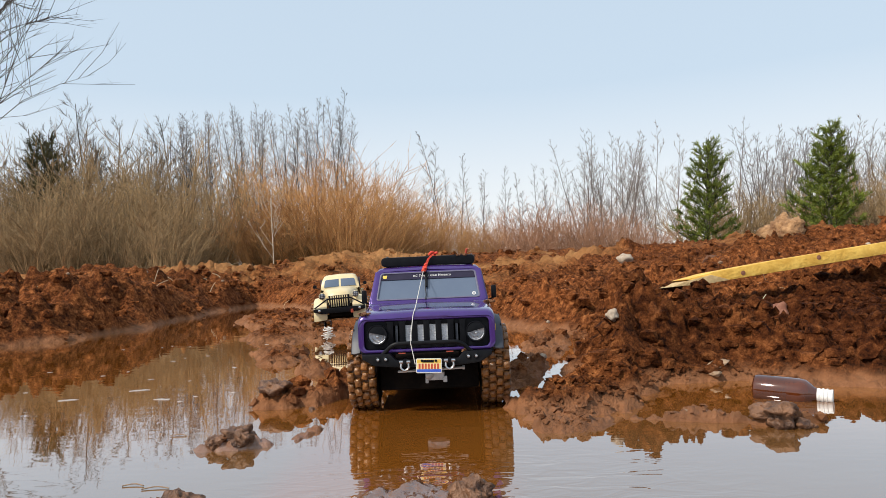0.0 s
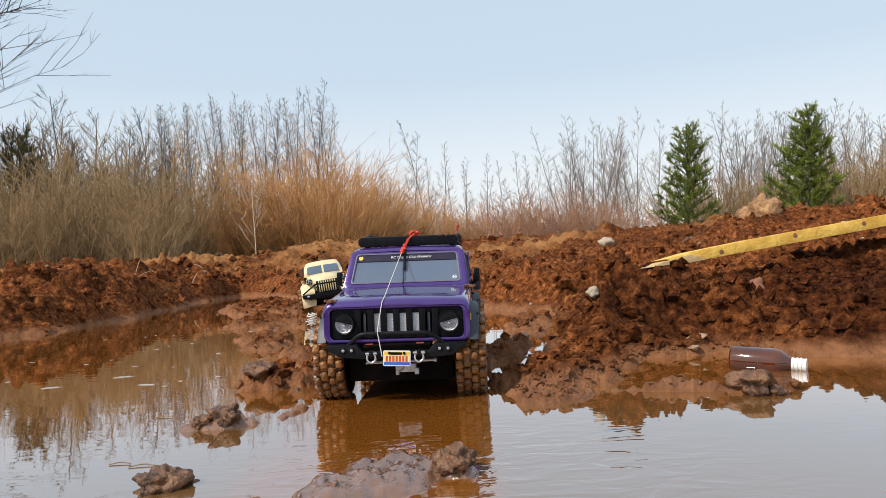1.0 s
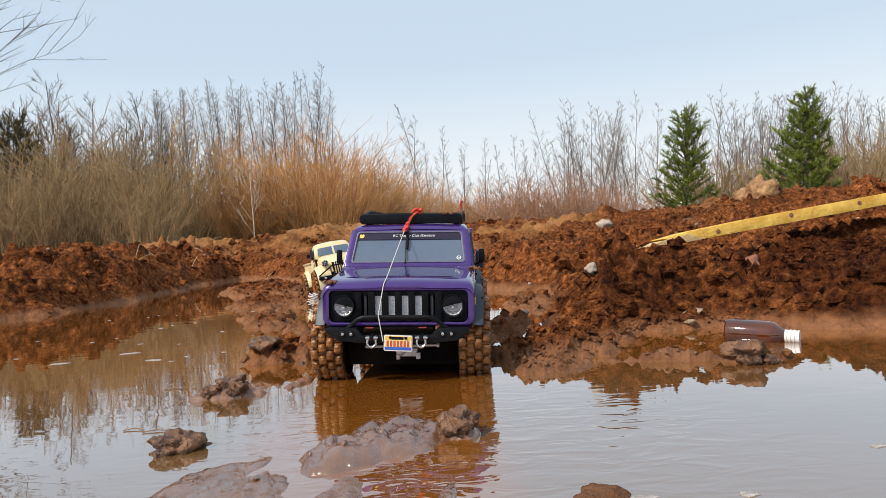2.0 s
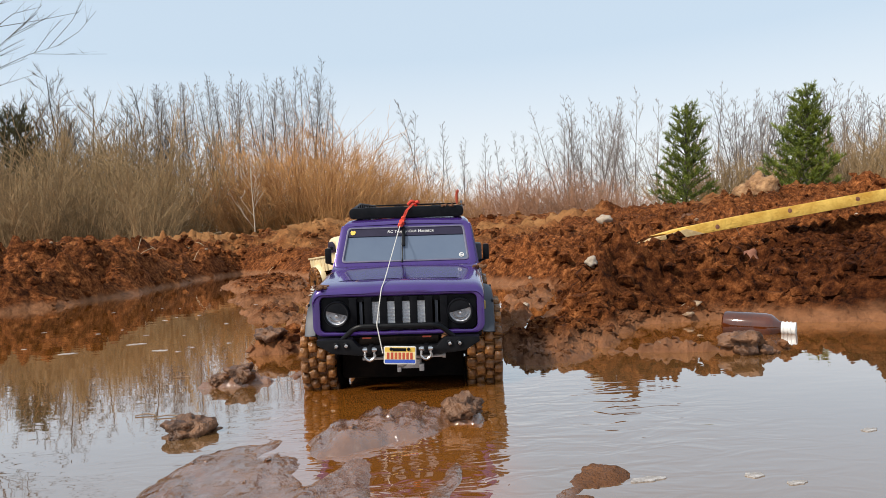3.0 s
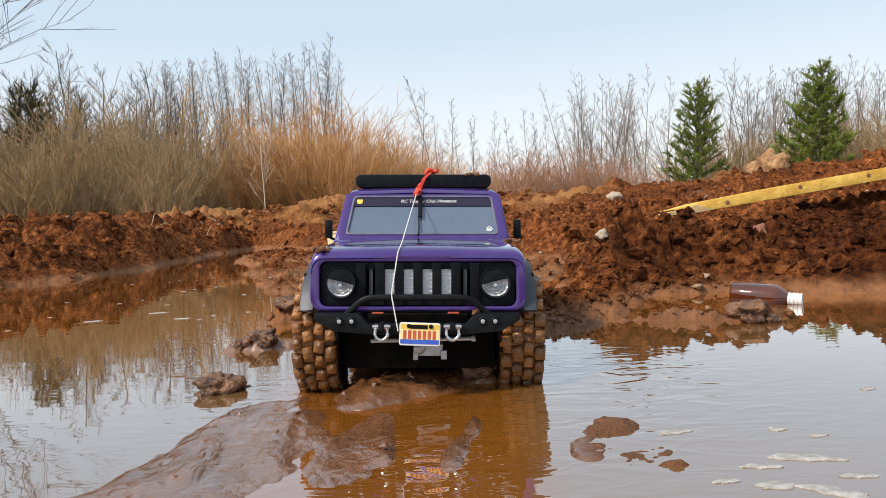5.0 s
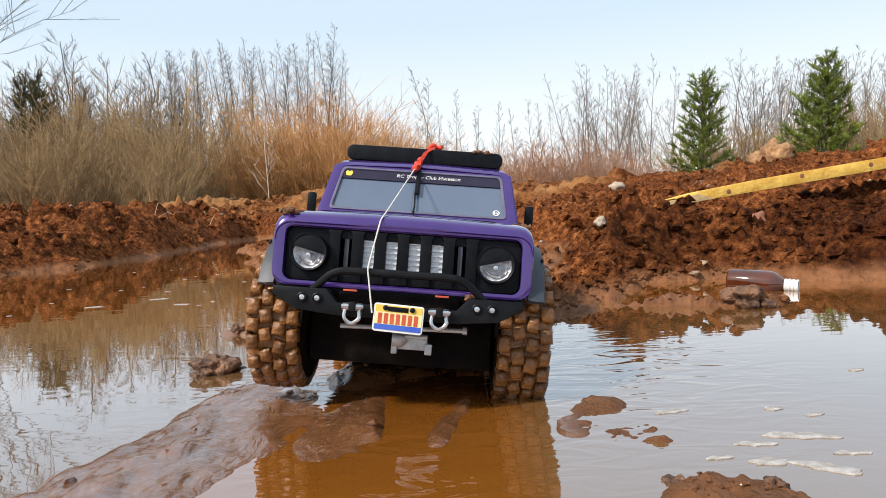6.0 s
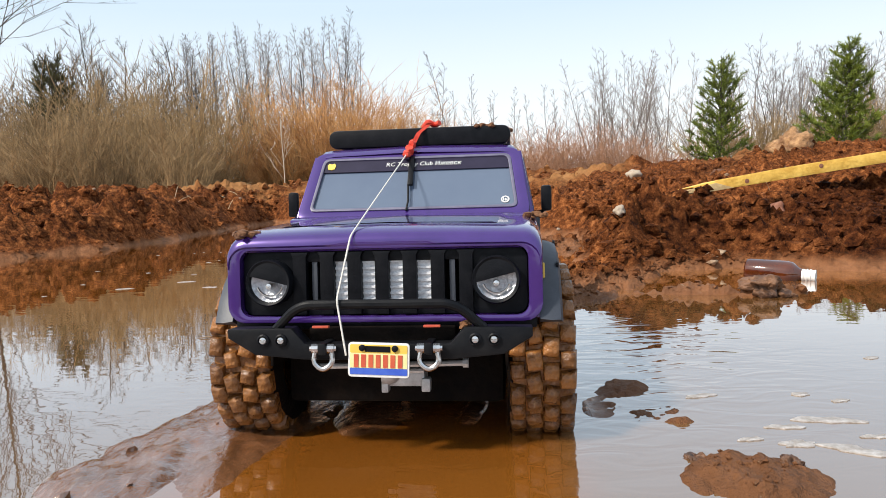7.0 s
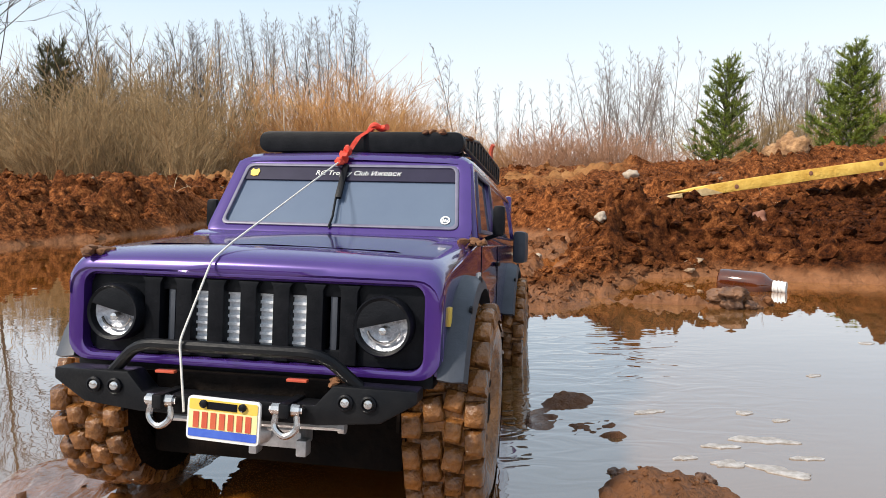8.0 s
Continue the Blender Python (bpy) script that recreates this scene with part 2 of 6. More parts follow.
CLAY_SHADE, CLAY_MID, CLAY_LIT, CLAY_TAN = (0.020, 0.006, 0.003), (0.195, 0.063, 0.019), (0.54, 0.215, 0.074), (0.52, 0.26, 0.098)
WET_DARK, WET_LIGHT = (0.055, 0.021, 0.008), (0.25, 0.108, 0.046)
WATER_A, WATER_B, WATER_CLEAR = (0.175, 0.057, 0.007), (0.230, 0.082, 0.012), (0.150, 0.079, 0.030)
MUD = ground_material()
WATER = water_material()
BARK_DARK = material("dark_grey_bark", (0.050, 0.042, 0.036), 0.9, color2=(0.13, 0.112, 0.098), scale=8, vary=0.3)
BARK_GREY = material("grey_bark", (0.11, 0.095, 0.09), 0.9, color2=(0.25, 0.22, 0.21), scale=7, vary=0.3)
BARK_PALE = material("pale_bark", (0.15, 0.118, 0.098), 0.9, color2=(0.30, 0.25, 0.215), scale=6, vary=0.3)
BARK_BIRCH = material("birch_bark", (0.46, 0.38, 0.29), 0.8, color2=(0.66, 0.57, 0.46), scale=14)
TWIG_OLIVE = material("olive_twigs", (0.165, 0.110, 0.052), 0.9, color2=(0.43, 0.285, 0.14), scale=5, vary=0.35)
TWIG_ORANGE = material("orange_twigs", (0.33, 0.158, 0.056), 0.85, color2=(0.66, 0.37, 0.145), scale=4, vary=0.2)
TWIG_RUSSET = material("russet_twigs", (0.25, 0.125, 0.07), 0.9, color2=(0.46, 0.26, 0.16), scale=4, vary=0.3)
NEEDLES = material("pine_needles", (0.035, 0.062, 0.006), 0.7, color2=(0.23, 0.28, 0.028), scale=5, vary=0.1)
NEEDLES_DULL = material("dull_pine_needles", (0.045, 0.048, 0.016), 0.8, color2=(0.15, 0.135, 0.05), scale=6)


# ---- noise and terrain ----
def _hash(ix, iy, seed):
    v = np.sin(ix * 127.1 + iy * 311.7 + seed * 74.7) * 43758.5453
    return v - np.floor(v)


def value_noise(x, y, seed=0):
    ix, iy = np.floor(x), np.floor(y)
    fx, fy = x - ix, y - iy
    fx, fy = fx * fx * (3 - 2 * fx), fy * fy * (3 - 2 * fy)
    a, b = _hash(ix, iy, seed), _hash(ix + 1, iy, seed)
    c, d = _hash(ix, iy + 1, seed), _hash(ix + 1, iy + 1, seed)
    return (a * (1 - fx) + b * fx) * (1 - fy) + (c * (1 - fx) + d * fx) * fy - 0.5


def billow(x, y, freq, seed=0):
    """Puffy swellings with sharp creases between them, freq to a metre; 0 to about 1."""
    c, sn = math.cos(seed * 1.3), math.sin(seed * 1.3)
    u, v = (x * c - y * sn) * freq + 0.37 * seed, (x * sn + y * c) * freq
    u, v = u + 0.5 * value_noise(u * 0.9, v * 0.9, seed + 2), v + 0.5 * value_noise(u * 0.9, v * 0.9, seed + 3)
    return 2 * np.abs(value_noise(u, v, seed) + 0.4 * value_noise(u * 1.9, v * 1.9, seed + 1))


def lumps(x, y, cell, seed=0):
    """Rounded clods packed side by side, about cell across; 0 to 1."""
    x, y = x / cell, y / cell
    x, y = x + 0.35 * value_noise(x * 2.1, y * 2.1, seed + 5), y + 0.35 * value_noise(x * 2.1, y * 2.1, seed + 9)
    ix, iy = np.floor(x), np.floor(y)
    best = np.zeros_like(x)
    for dx in (-1, 0, 1):
        for dy in (-1, 0, 1):
            cx, cy = ix + dx, iy + dy
            px, py = cx + 0.15 + 0.7 * _hash(cx, cy, seed + 1), cy + 0.15 + 0.7 * _hash(cx, cy, seed + 2)
            size = 0.35 + 0.45 * _hash(cx, cy, seed + 3)
            q = 1 - ((x - px) ** 2 + (y - py) ** 2) / size**2
            best = np.maximum(best, np.sqrt(np.maximum(q, 0)) * size * (0.5 + 0.7 * _hash(cx, cy, seed + 4)))
    return best


# the water's edge, round the puddle
SHORE = [(-2.9, -0.8), (-2.1, 0.8), (-1.45, 1.75), (-1.24, 2.4), (-1.27, 3.2), (-1.3, 4.1), (-0.95, 3.75), (-0.6, 3.05), (-0.3, 2.75), (-0.02, 2.3),
         (0.27, 1.98), (0.23, 1.50), (0.175, 1.24), (0.185, 1.07), (0.24, 1.05), (0.31, 1.09), (0.42, 1.10), (0.56, 1.02), (0.85, 0.97), (1.4, 0.8), (2.2, 0.2), (2.6, -1.0), (0.0, -1.9)]
# mud bars and heaps in the puddle: x, y, turn, half length, half width, top
BARS = [(-0.42, 1.60, 108, 0.20, 0.065, 0.012), (-0.56, 2.10, 108, 0.28, 0.10, 0.018), (-0.76, 2.80, 108, 0.38, 0.14, 0.03), (-0.35, 2.05, 10, 0.25, 0.16, 0.012),
        (-0.245, 1.03, 15, 0.055, 0.035, 0.022), (-0.19, 1.10, 80, 0.10, 0.025, 0.025), (-0.29, 1.36, 100, 0.10, 0.04, 0.008), (-0.240, 0.80, 8, 0.050, 0.018, 0.009), (-0.178, 0.845, 76, 0.065, 0.012, 0.002),
        (-0.222, 0.605, 0, 0.024, 0.012, -0.002), (-0.190, 0.36, 82, 0.17, 0.044, 0.006), (-0.160, 0.53, 60, 0.08, 0.03, 0.003),
        (-0.050, 0.59, 50, 0.09, 0.050, 0.009), (-0.070, 0.44, 80, 0.14, 0.040, 0.0015), (0.000, 0.46, 80, 0.11, 0.013, 0.001), (0.012, 0.60, 0, 0.020, 0.014, 0.010),
        (-0.150, 0.42, 82, 0.20, 0.075, 0.0025), (-0.03, 0.28, 84, 0.2, 0.10, -0.004)]
BARS_RIGHT = [(0.074, 0.415, 75, 0.034, 0.022, 0.0012), (0.096, 0.455, 60, 0.036, 0.026, 0.0012), (0.106, 0.405, 30, 0.032, 0.018, 0.0010), (0.128, 0.306, 10, 0.044, 0.032, 0.0065), (0.115, 0.387, 0, 0.014, 0.007, 0.002), (0.30, 0.855, -12, 0.10, 0.014, 0.010), (0.345, 0.835, 0, 0.036, 0.016, 0.016), (0.275, 0.885, 0, 0.016, 0.012, 0.018),
              (0.125, 0.86, 40, 0.060, 0.045, 0.010), (0.15, 0.97, 60, 0.11, 0.065, 0.022), (0.21, 1.06, 0, 0.05, 0.05, 0.035), (0.10, 1.25, 80, 0.2, 0.05, 0.007), (0.18, 1.62, 80, 0.30, 0.06, 0.007)]
HEAPS = [(0.25, 1.22, 0.12, 0.050), (0.30, 1.45, 0.14, 0.025), (0.95, 2.45, 0.25, 0.03), (1.5, 2.9, 0.6, 0.02), (0.35, 2.3, 0.25, 0.02), (0.66, 1.82, 0.24, -0.045), (0.55, 1.5, 0.2, -0.015), (-1.75, 4.7, 0.55, 0.07), (-0.62, 5.2, 0.55, 0.15), (-1.05, 4.9, 0.28, 0.06), (-2.15, 3.6, 0.22, 0.06), (-1.72, 3.1, 0.16, 0.035), (-2.1, 2.9, 0.5, 0.03),
         (2.2, 4.2, 0.9, 0.02), (0.6, 4.3, 0.8, 0.03)]


def shore_distance(x, y):
    """Metres inland from the water's edge; negative over the water."""
    best, inside = np.full_like(x, 1e9), np.zeros(x.shape, bool)
    for (ax, ay), (bx, by) in zip(SHORE, SHORE[1:] + SHORE[:1]):
        dx, dy = bx - ax, by - ay
        k = np.clip(((x - ax) * dx + (y - ay) * dy) / (dx * dx + dy * dy), 0, 1)
        best = np.minimum(best, np.hypot(x - ax - k * dx, y - ay - k * dy))
        cross = (ay > y) != (by > y)
        inside ^= cross & (x < dx * (y - ay) / (dy if dy else 1e-9) + ax)
    return np.where(inside, -best, best)


def terrain(x, y, rough=True):
    x, y = np.asarray(x, float), np.asarray(y, float)
    wob = np.clip(np.hypot(x, y) * 0.05, 0.01, 0.12)
    s = shore_distance(x + wob * value_noise(x * 5, y * 5, 3) + 0.03 * value_noise(x * 17, y * 17, 4), y + wob * value_noise(x * 5, y * 5, 7) + 0.03 * value_noise(x * 17, y * 17, 8))
    inland = np.maximum(s, 0)
    left = np.clip((-0.25 - x) / 0.6, 0, 1)
    left = left * left * (3 - 2 * left)
    rise = np.clip((inland - 0.8) / 1.5, 0, 1)
    right_h = 0.085 * (1 - np.exp(-inland / 0.33)) + 0.012 * np.minimum(inland, 3) + 0.145 * rise * rise * (3 - 2 * rise)
    left_h = 0.15 * (1 - np.exp(-inland / 0.17)) + 0.03 * np.minimum(inland, 3)
    land = right_h * (1 - left) + left_h * left
    for hx, hy, w, top in HEAPS:
        land = land + top * np.exp(-((x - hx) ** 2 + (y - hy) ** 2) / w**2) * np.clip(inland / 0.1, 0, 1)
    bed = -0.05 * (1 - np.exp(np.minimum(s, 0) / 0.10))
    h = np.where(s > 0, land, bed)
    soft = 0.25 + 0 * h
    for bx, by, turn, hl, hw, top in BARS + BARS_RIGHT:
        c, sn = math.cos(radians(turn)), math.sin(radians(turn))
        u, v = ((x - bx) * c + (y - by) * sn) / hl, (-(x - bx) * sn + (y - by) * c) / hw
        warp = 0.5 * value_noise(x * 22, y * 22, 11) + 0.35 * value_noise(x * 55, y * 55, 12)
        q = u * u + v * v
        bar = -0.05 + (top + 0.05) / (1 + np.maximum(q + 1.3 * warp * np.sqrt(q + 0.05), 0) ** 2 * 0.35)
        h = np.maximum(h, bar)
    if rough:
        dist = np.hypot(x, y)
        dry = np.clip(inland / 0.05, 0, 1) * np.clip(1.25 - dist / 40, 0.05, 1)
        damp = np.clip((h + 0.012) / 0.02, 0, 1)
        mid, fine = np.clip(4.5 / (dist + 0.01), 0.2, 1), np.clip(2.3 / (dist + 0.01), 0.1, 1) ** 1.5
        n = 0.030 * billow(x, y, 4.5, 21) + 0.026 * billow(x, y, 9.5, 31) + mid * 0.020 * billow(x, y, 20, 41) + fine * 0.014 * billow(x, y, 43, 51) + fine * 0.008 * billow(x, y, 90, 55)
        n = n + 0.020 * lumps(x, y, 0.085, 44) + 0.014 * lumps(x, y, 0.042, 45) + 0.007 * fine * lumps(x, y, 0.020, 46) - 0.012
        n = n * (0.65 + 0.8 * np.clip(0.5 + 1.6 * value_noise(x * 2.2, y * 2.2, 61), 0, 1.3))
        n = n + 0.022 * value_noise(x * 3.1, y * 3.1, 81) + 0.04 * value_noise(x * 0.9, y * 0.9, 82) * np.clip(inland, 0, 1)
        crag = np.abs(value_noise(x * 40, y * 40, 84)) * 0.010 + np.abs(value_noise(x * 90, y * 90, 85)) * 0.005
        h = h + (1.25 * n + crag * fine + 0.012 * (1 - fine)) * dry * np.clip(inland / 0.12, 0.35, 1) - 0.049 * np.clip(inland / 0.25, 0, 1)
        slick = np.maximum(np.clip((y - 0.50) / 0.12, 0.3, 1), np.clip((x - 0.055) / 0.02, 0, 1))
        h = h + (1 - dry) * damp * (1 - slick) * (0.0100 * value_noise(x * 55 + y * 9, y * 9, 97) + 0.0045 * value_noise(x * 34 + y * 12, y * 26, 98) + 0.0042 * value_noise(x * 130 + y * 20, y * 40, 99))
        h = h + (1 - dry) * damp * slick * np.clip((y - 0.2) / 0.4, 0.6, 1) * (1 + 0.7 * np.clip((y - 0.7) / 0.2, 0, 1)) * (0.004 * lumps(x, y, 0.05, 91) + 0.006 * billow(x, y, 40, 92) + 0.005 * billow(x, y, 85, 94) + 0.0035 * billow(x, y, 170, 96) + 0.006 * value_noise(x * 26, y * 26, 93) - 0.007)
    return h


def height(x, y):
    return float(terrain(np.array([x]), np.array([y]))[0])


def mesh_object(name, verts, faces, mat, smooth=False, parent=None):
    me = bpy.data.meshes.new(name)
    me.from_pydata(verts, [], faces)
    me.materials.append(mat)
    if smooth:
        me.shade_smooth()
    ob = new(name, me)
    ob.parent = parent
    return ob


def build_ground():
    """One sheet round the camera's stand, fine ahead and near, coarse behind and far away, out to the horizon."""
    fine = np.radians(np.arange(-40, 40.01, 0.15))
    coarse = np.radians(np.arange(46, 314.1, 8.0))
    ang = np.concatenate([fine, coarse])
    near = np.exp(np.concatenate([np.arange(math.log(0.10), math.log(0.28), 0.02), np.arange(math.log(0.28), math.log(1.1), 0.0062), np.arange(math.log(1.1), math.log(2.7), 0.0034), np.arange(math.log(2.7), math.log(7.0), 0.0075)]))
    rad = np.concatenate([[0.03], near, np.geomspace(7.3, 900, 46)])
    A, R = np.meshgrid(ang, rad)
    X, Y = 0.0 + R * np.sin(A), -0.12 + R * np.cos(A)
    Z = terrain(X, Y)
    far = np.clip((R - 9) / 20, 0, 1)
    Z = Z * (1 - far) + 0.30 * far
    rows, cols = X.shape
    verts = np.stack([X, Y, Z], -1).reshape(-1, 3)
    i = np.arange(rows - 1)[:, None] * cols
    j = np.arange(cols)[None, :]
    k = (j + 1) % cols
    quads = np.stack([i + j, i + cols + j, i + cols + k, i + k], -1).reshape(-1, 4)
    me = bpy.data.meshes.new("ground")
    me.vertices.add(len(verts))
    me.vertices.foreach_set("co", verts.ravel())
    me.loops.add(quads.size)
    me.loops.foreach_set("vertex_index", quads.ravel().astype(np.int32))
    me.polygons.add(len(quads))
    me.polygons.foreach_set("loop_start", np.arange(0, quads.size, 4, dtype=np.int32))
    me.update(calc_edges=True)
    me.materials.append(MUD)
    me.shade_smooth()
    return tagged(new("ground", me), "dug-up red-brown clay ground with wet muddy banks", "ground", kind="structure")


def build_water():
    step = [(-3.6, -2.4), (3.4, -2.4), (3.4, 5.0), (-3.6, 5.0)]
    return tagged(mesh_object("water", [(x, y, 0.0) for x, y in step], [(0, 1, 2, 3)], WATER), "still brown muddy puddle water mirroring trees and sky", "puddle", kind="structure")


ground = build_ground()
water = build_water()


# ---- trees ----
class Twigs:
    """Collects tapered three-sided shoots into one mesh."""

    def __init__(self):
        self.v, self.f = [], []

    def shoot(self, pts, r0, r1, sides=3):
        n, base = len(pts), len(self.v)
        if n == 2:
            d = (pts[1] - pts[0]).normalized()
            a = d.cross(Vector((0.31, 0.95, 0.05))).normalized()
            b = d.cross(a)
            self.v.extend(tuple(pts[0] + (a * math.cos(w) + b * math.sin(w)) * r0) for w in (0.0, 2.0944, 4.1888))
            self.v.append(tuple(pts[1]))
            self.f.extend(((base, base + 1, base + 3), (base + 1, base + 2, base + 3), (base + 2, base, base + 3)))
            return
        for i, p in enumerate(pts):
            d = (pts[min(i + 1, n - 1)] - pts[max(i - 1, 0)])
            d = d.normalized() if d.length > 1e-9 else Vector((0, 0, 1))
            a = d.cross(Vector((0.31, 0.95, 0.05))).normalized()
            b = d.cross(a)
            r = r0 + (r1 - r0) * i / (n - 1)
            for k in range(sides):
                w = 2 * math.pi * k / sides
                self.v.append(tuple(p + (a * math.cos(w) + b * math.sin(w)) * r))
        for i in range(n - 1):
            for k in range(sides):
                q, q2 = base + i * sides + k, base + i * sides + (k + 1) % sides
                self.f.append((q, q2, q2 + sides, q + sides))

    def object(self, name, mat, parent=None, smooth=True):
        return mesh_object(name, self.v, self.f, mat, smooth, parent)


def bent(rng, start, way, length, parts=3, wobble=0.12, lift=0.0):
    pts, p, d = [start.copy()], start.copy(), way.normalized()
    for _ in range(parts):
        d = (d + Vector((rng.gauss(0, wobble), rng.gauss(0, wobble), rng.gauss(0, wobble) + lift))).normalized()
        p = p + d * (length / parts)
        pts.append(p.copy())
    return pts


def at_along(pts, k):
    k = k * (len(pts) - 1)
    i = min(int(k), len(pts) - 2)
    return pts[i].lerp(pts[i + 1], k - i), (pts[i + 1] - pts[i]).normalized()


def bare_tree(seed, tall, stems=1, branches=34, spread=0.75, low=0.25, mat=None, name="bare_tree", twig=0.007, fork=5, bark=None, stout=0.0066, lift=0.05, rise=(0.7, 1.7)):
    """A leafless tree: trunk, limbs rising from it, and shoots on the limbs."""
    rng = random.Random(seed)
    root = new(name)
    trunk, crown = Twigs(), Twigs()
    for sidx in range(stems):
        lean = Vector((rng.gauss(0, 0.05 + 0.10 * (stems > 1)), rng.gauss(0, 0.05 + 0.1 * (stems > 1)), 1))
        h = tall * (1 if sidx == 0 else rng.uniform(0.65, 0.95))
        line = bent(rng, Vector((rng.gauss(0, 0.1) * (stems > 1), rng.gauss(0, 0.1) * (stems > 1), -0.15)), lean, h, 8, 0.035, 0.02)
        r = stout * h
        trunk.shoot(line, r, 0.006, 6)
        for b in range(branches // stems):
            k = low + (1 - low) * ((b + rng.random()) / (branches // stems)) ** 0.9
            p, d = at_along(line, min(k, 0.985))
            w = rng.random() * 2 * math.pi
            out = Vector((math.cos(w), math.sin(w), rng.uniform(*rise)))
            ln = h * spread * 0.42 * (1.12 - k) * rng.uniform(0.6, 1.25) + 0.12
            limb = bent(rng, p, out, ln, 4, 0.13, lift)
            crown.shoot(limb, r * 0.26 * (1.15 - k) + twig * 0.5, twig * 0.45)
            for _ in range(fork):
                q, e = at_along(limb, rng.uniform(0.2, 0.98))
                side = e + Vector((rng.gauss(0, 0.5), rng.gauss(0, 0.5), rng.uniform(0.0, 0.7)))
                sub = bent(rng, q, side, ln * rng.uniform(0.25, 0.55), 2, 0.14, lift + 0.03)
                crown.shoot(sub, twig, twig * 0.45)
                for _ in range(2):
                    q2, e2 = at_along(sub, rng.uniform(0.3, 0.95))
                    crown.shoot(bent(rng, q2, e2 + Vector((rng.gauss(0, 0.5), rng.gauss(0, 0.5), rng.uniform(0, 0.6))), ln * rng.uniform(0.1, 0.25), 1, 0.12, 0.05), twig * 0.6, twig * 0.35)
    trunk.object("trunk", bark or mat, root)
    crown.object("crown", mat, root)
    return root


def bush(seed, tall, wide, stems, mat, name="bush", twig=0.006, fork=7):
    """A thicket of shoots fanning out from the ground."""
    rng = random.Random(seed)
    root = new(name)
    low, high = Twigs(), Twigs()
    for s in range(stems):
        w, k = rng.random() * 2 * math.pi, rng.random() ** 0.6
        foot = Vector((math.cos(w) * k * wide * 0.35, math.sin(w) * k * wide * 0.35, -0.1))
        out = Vector((math.cos(w) * k * 0.75 * wide / tall, math.sin(w) * k * 0.75 * wide / tall, 1.0))
        ln = tall * rng.uniform(0.6, 1.08) * (1.06 - 0.25 * k)
        line = bent(rng, foot, out, ln, 5, 0.13, 0.03)
        low.shoot(line, twig * 1.9, twig * 0.5)
        for _ in range(fork):
            p, d = at_along(line, rng.uniform(0.15, 0.97))
            side = d + Vector((rng.gauss(0, 0.65), rng.gauss(0, 0.65), rng.uniform(-0.35, 0.35)))
            sub = bent(rng, p, side, ln * rng.uniform(0.12, 0.38), 2, 0.2, 0.03)
            high.shoot(sub, twig * 0.85, twig * 0.4)
            p2, d2 = at_along(sub, rng.uniform(0.3, 0.9))
            high.shoot(bent(rng, p2, d2 + Vector((rng.gauss(0, 0.5), rng.gauss(0, 0.5), 0.3)), ln * rng.uniform(0.06, 0.18), 1, 0.1), twig * 0.6, twig * 0.35)
    low.object("stem", mat, root)
    high.object("crown", mat, root)
    return root


def pine(seed, tall, wide, mat, dense=1.0, name="pine_tree"):
    """A young pine: trunk, whorls of rising limbs and tufts of needles on them."""
    rng = random.Random(seed)
    root = new(name)
    wood, green = Twigs(), Twigs()
    line = bent(rng, Vector((0, 0, -0.1)), Vector((0.02, 0, 1)), tall, 10, 0.015)
    wood.shoot(line, 0.045 * tall / 2.4, 0.008, 6)

    def tuft(p, d, ln, count):
        for _ in range(count):
            way = (d * 0.9 + Vector((rng.gauss(0, 0.55), rng.gauss(0, 0.55), rng.gauss(0.1, 0.5)))).normalized()
            a = way.cross(Vector((rng.gauss(0, 1), rng.gauss(0, 1), rng.gauss(0, 1)))).normalized() * 0.0065
            q = p + d * rng.uniform(-0.05, 0.05)
            b = len(green.v)
            green.v.extend([tuple(q - a), tuple(q + a), tuple(q + way * ln * rng.uniform(0.6, 1.1))])
            green.f.append((b, b + 1, b + 2))

    whorls = 11
    for wi in range(whorls):
        k = 0.10 + 0.86 * wi / (whorls - 1)
        p, _ = at_along(line, min(k, 0.99))
        reach = wide * 0.5 * (1.02 - k) ** 0.5 * min(1.0, 0.62 + 2.2 * k) * rng.uniform(0.8, 1.15) + 0.05
        count = 8 if k < 0.8 else 5
        w0 = rng.random() * 6.28
        for c in range(count):
            w = w0 + 6.283 * c / count + rng.gauss(0, 0.2)
            out = Vector((math.cos(w), math.sin(w), 0.35 + 0.55 * k))
            limb = bent(rng, p, out, reach * rng.uniform(0.7, 1.15), 4, 0.08, 0.07)
            wood.shoot(limb, 0.012, 0.004)
            n = max(3, int(9 * reach * dense / 0.5))
            for i in range(n):
                q, d = at_along(limb, rng.uniform(0.15, 1.0))
                side = (d + Vector((rng.gauss(0, 0.7), rng.gauss(0, 0.7), rng.uniform(0.0, 0.5)))).normalized()
                sh = rng.uniform(0.06, 0.17)
                wood.shoot([q, q + side * sh], 0.004, 0.003)
                tuft(q + side * sh * 0.35, side, 0.085, 12)
                tuft(q + side * sh * 0.9, side, 0.085, 14)
            q, d = at_along(limb, 1.0)
            tuft(q, d, 0.11, 16)
    tuft(line[-1], Vector((0, 0, 1)), 0.14, 22)
    wood.object("trunk", BARK_DARK, root)
    green.object("crown", mat, root, smooth=False)
    return root


def standing(root, x, y, size=1.0, turn=0.0):
    root.matrix_basis = Matrix.Translation((x, y, min(0.30, 0.25 + 0.002 * y))) @ Matrix.Rotation(turn, 4, "Z") @ Matrix.Diagonal((size, size, size, 1))


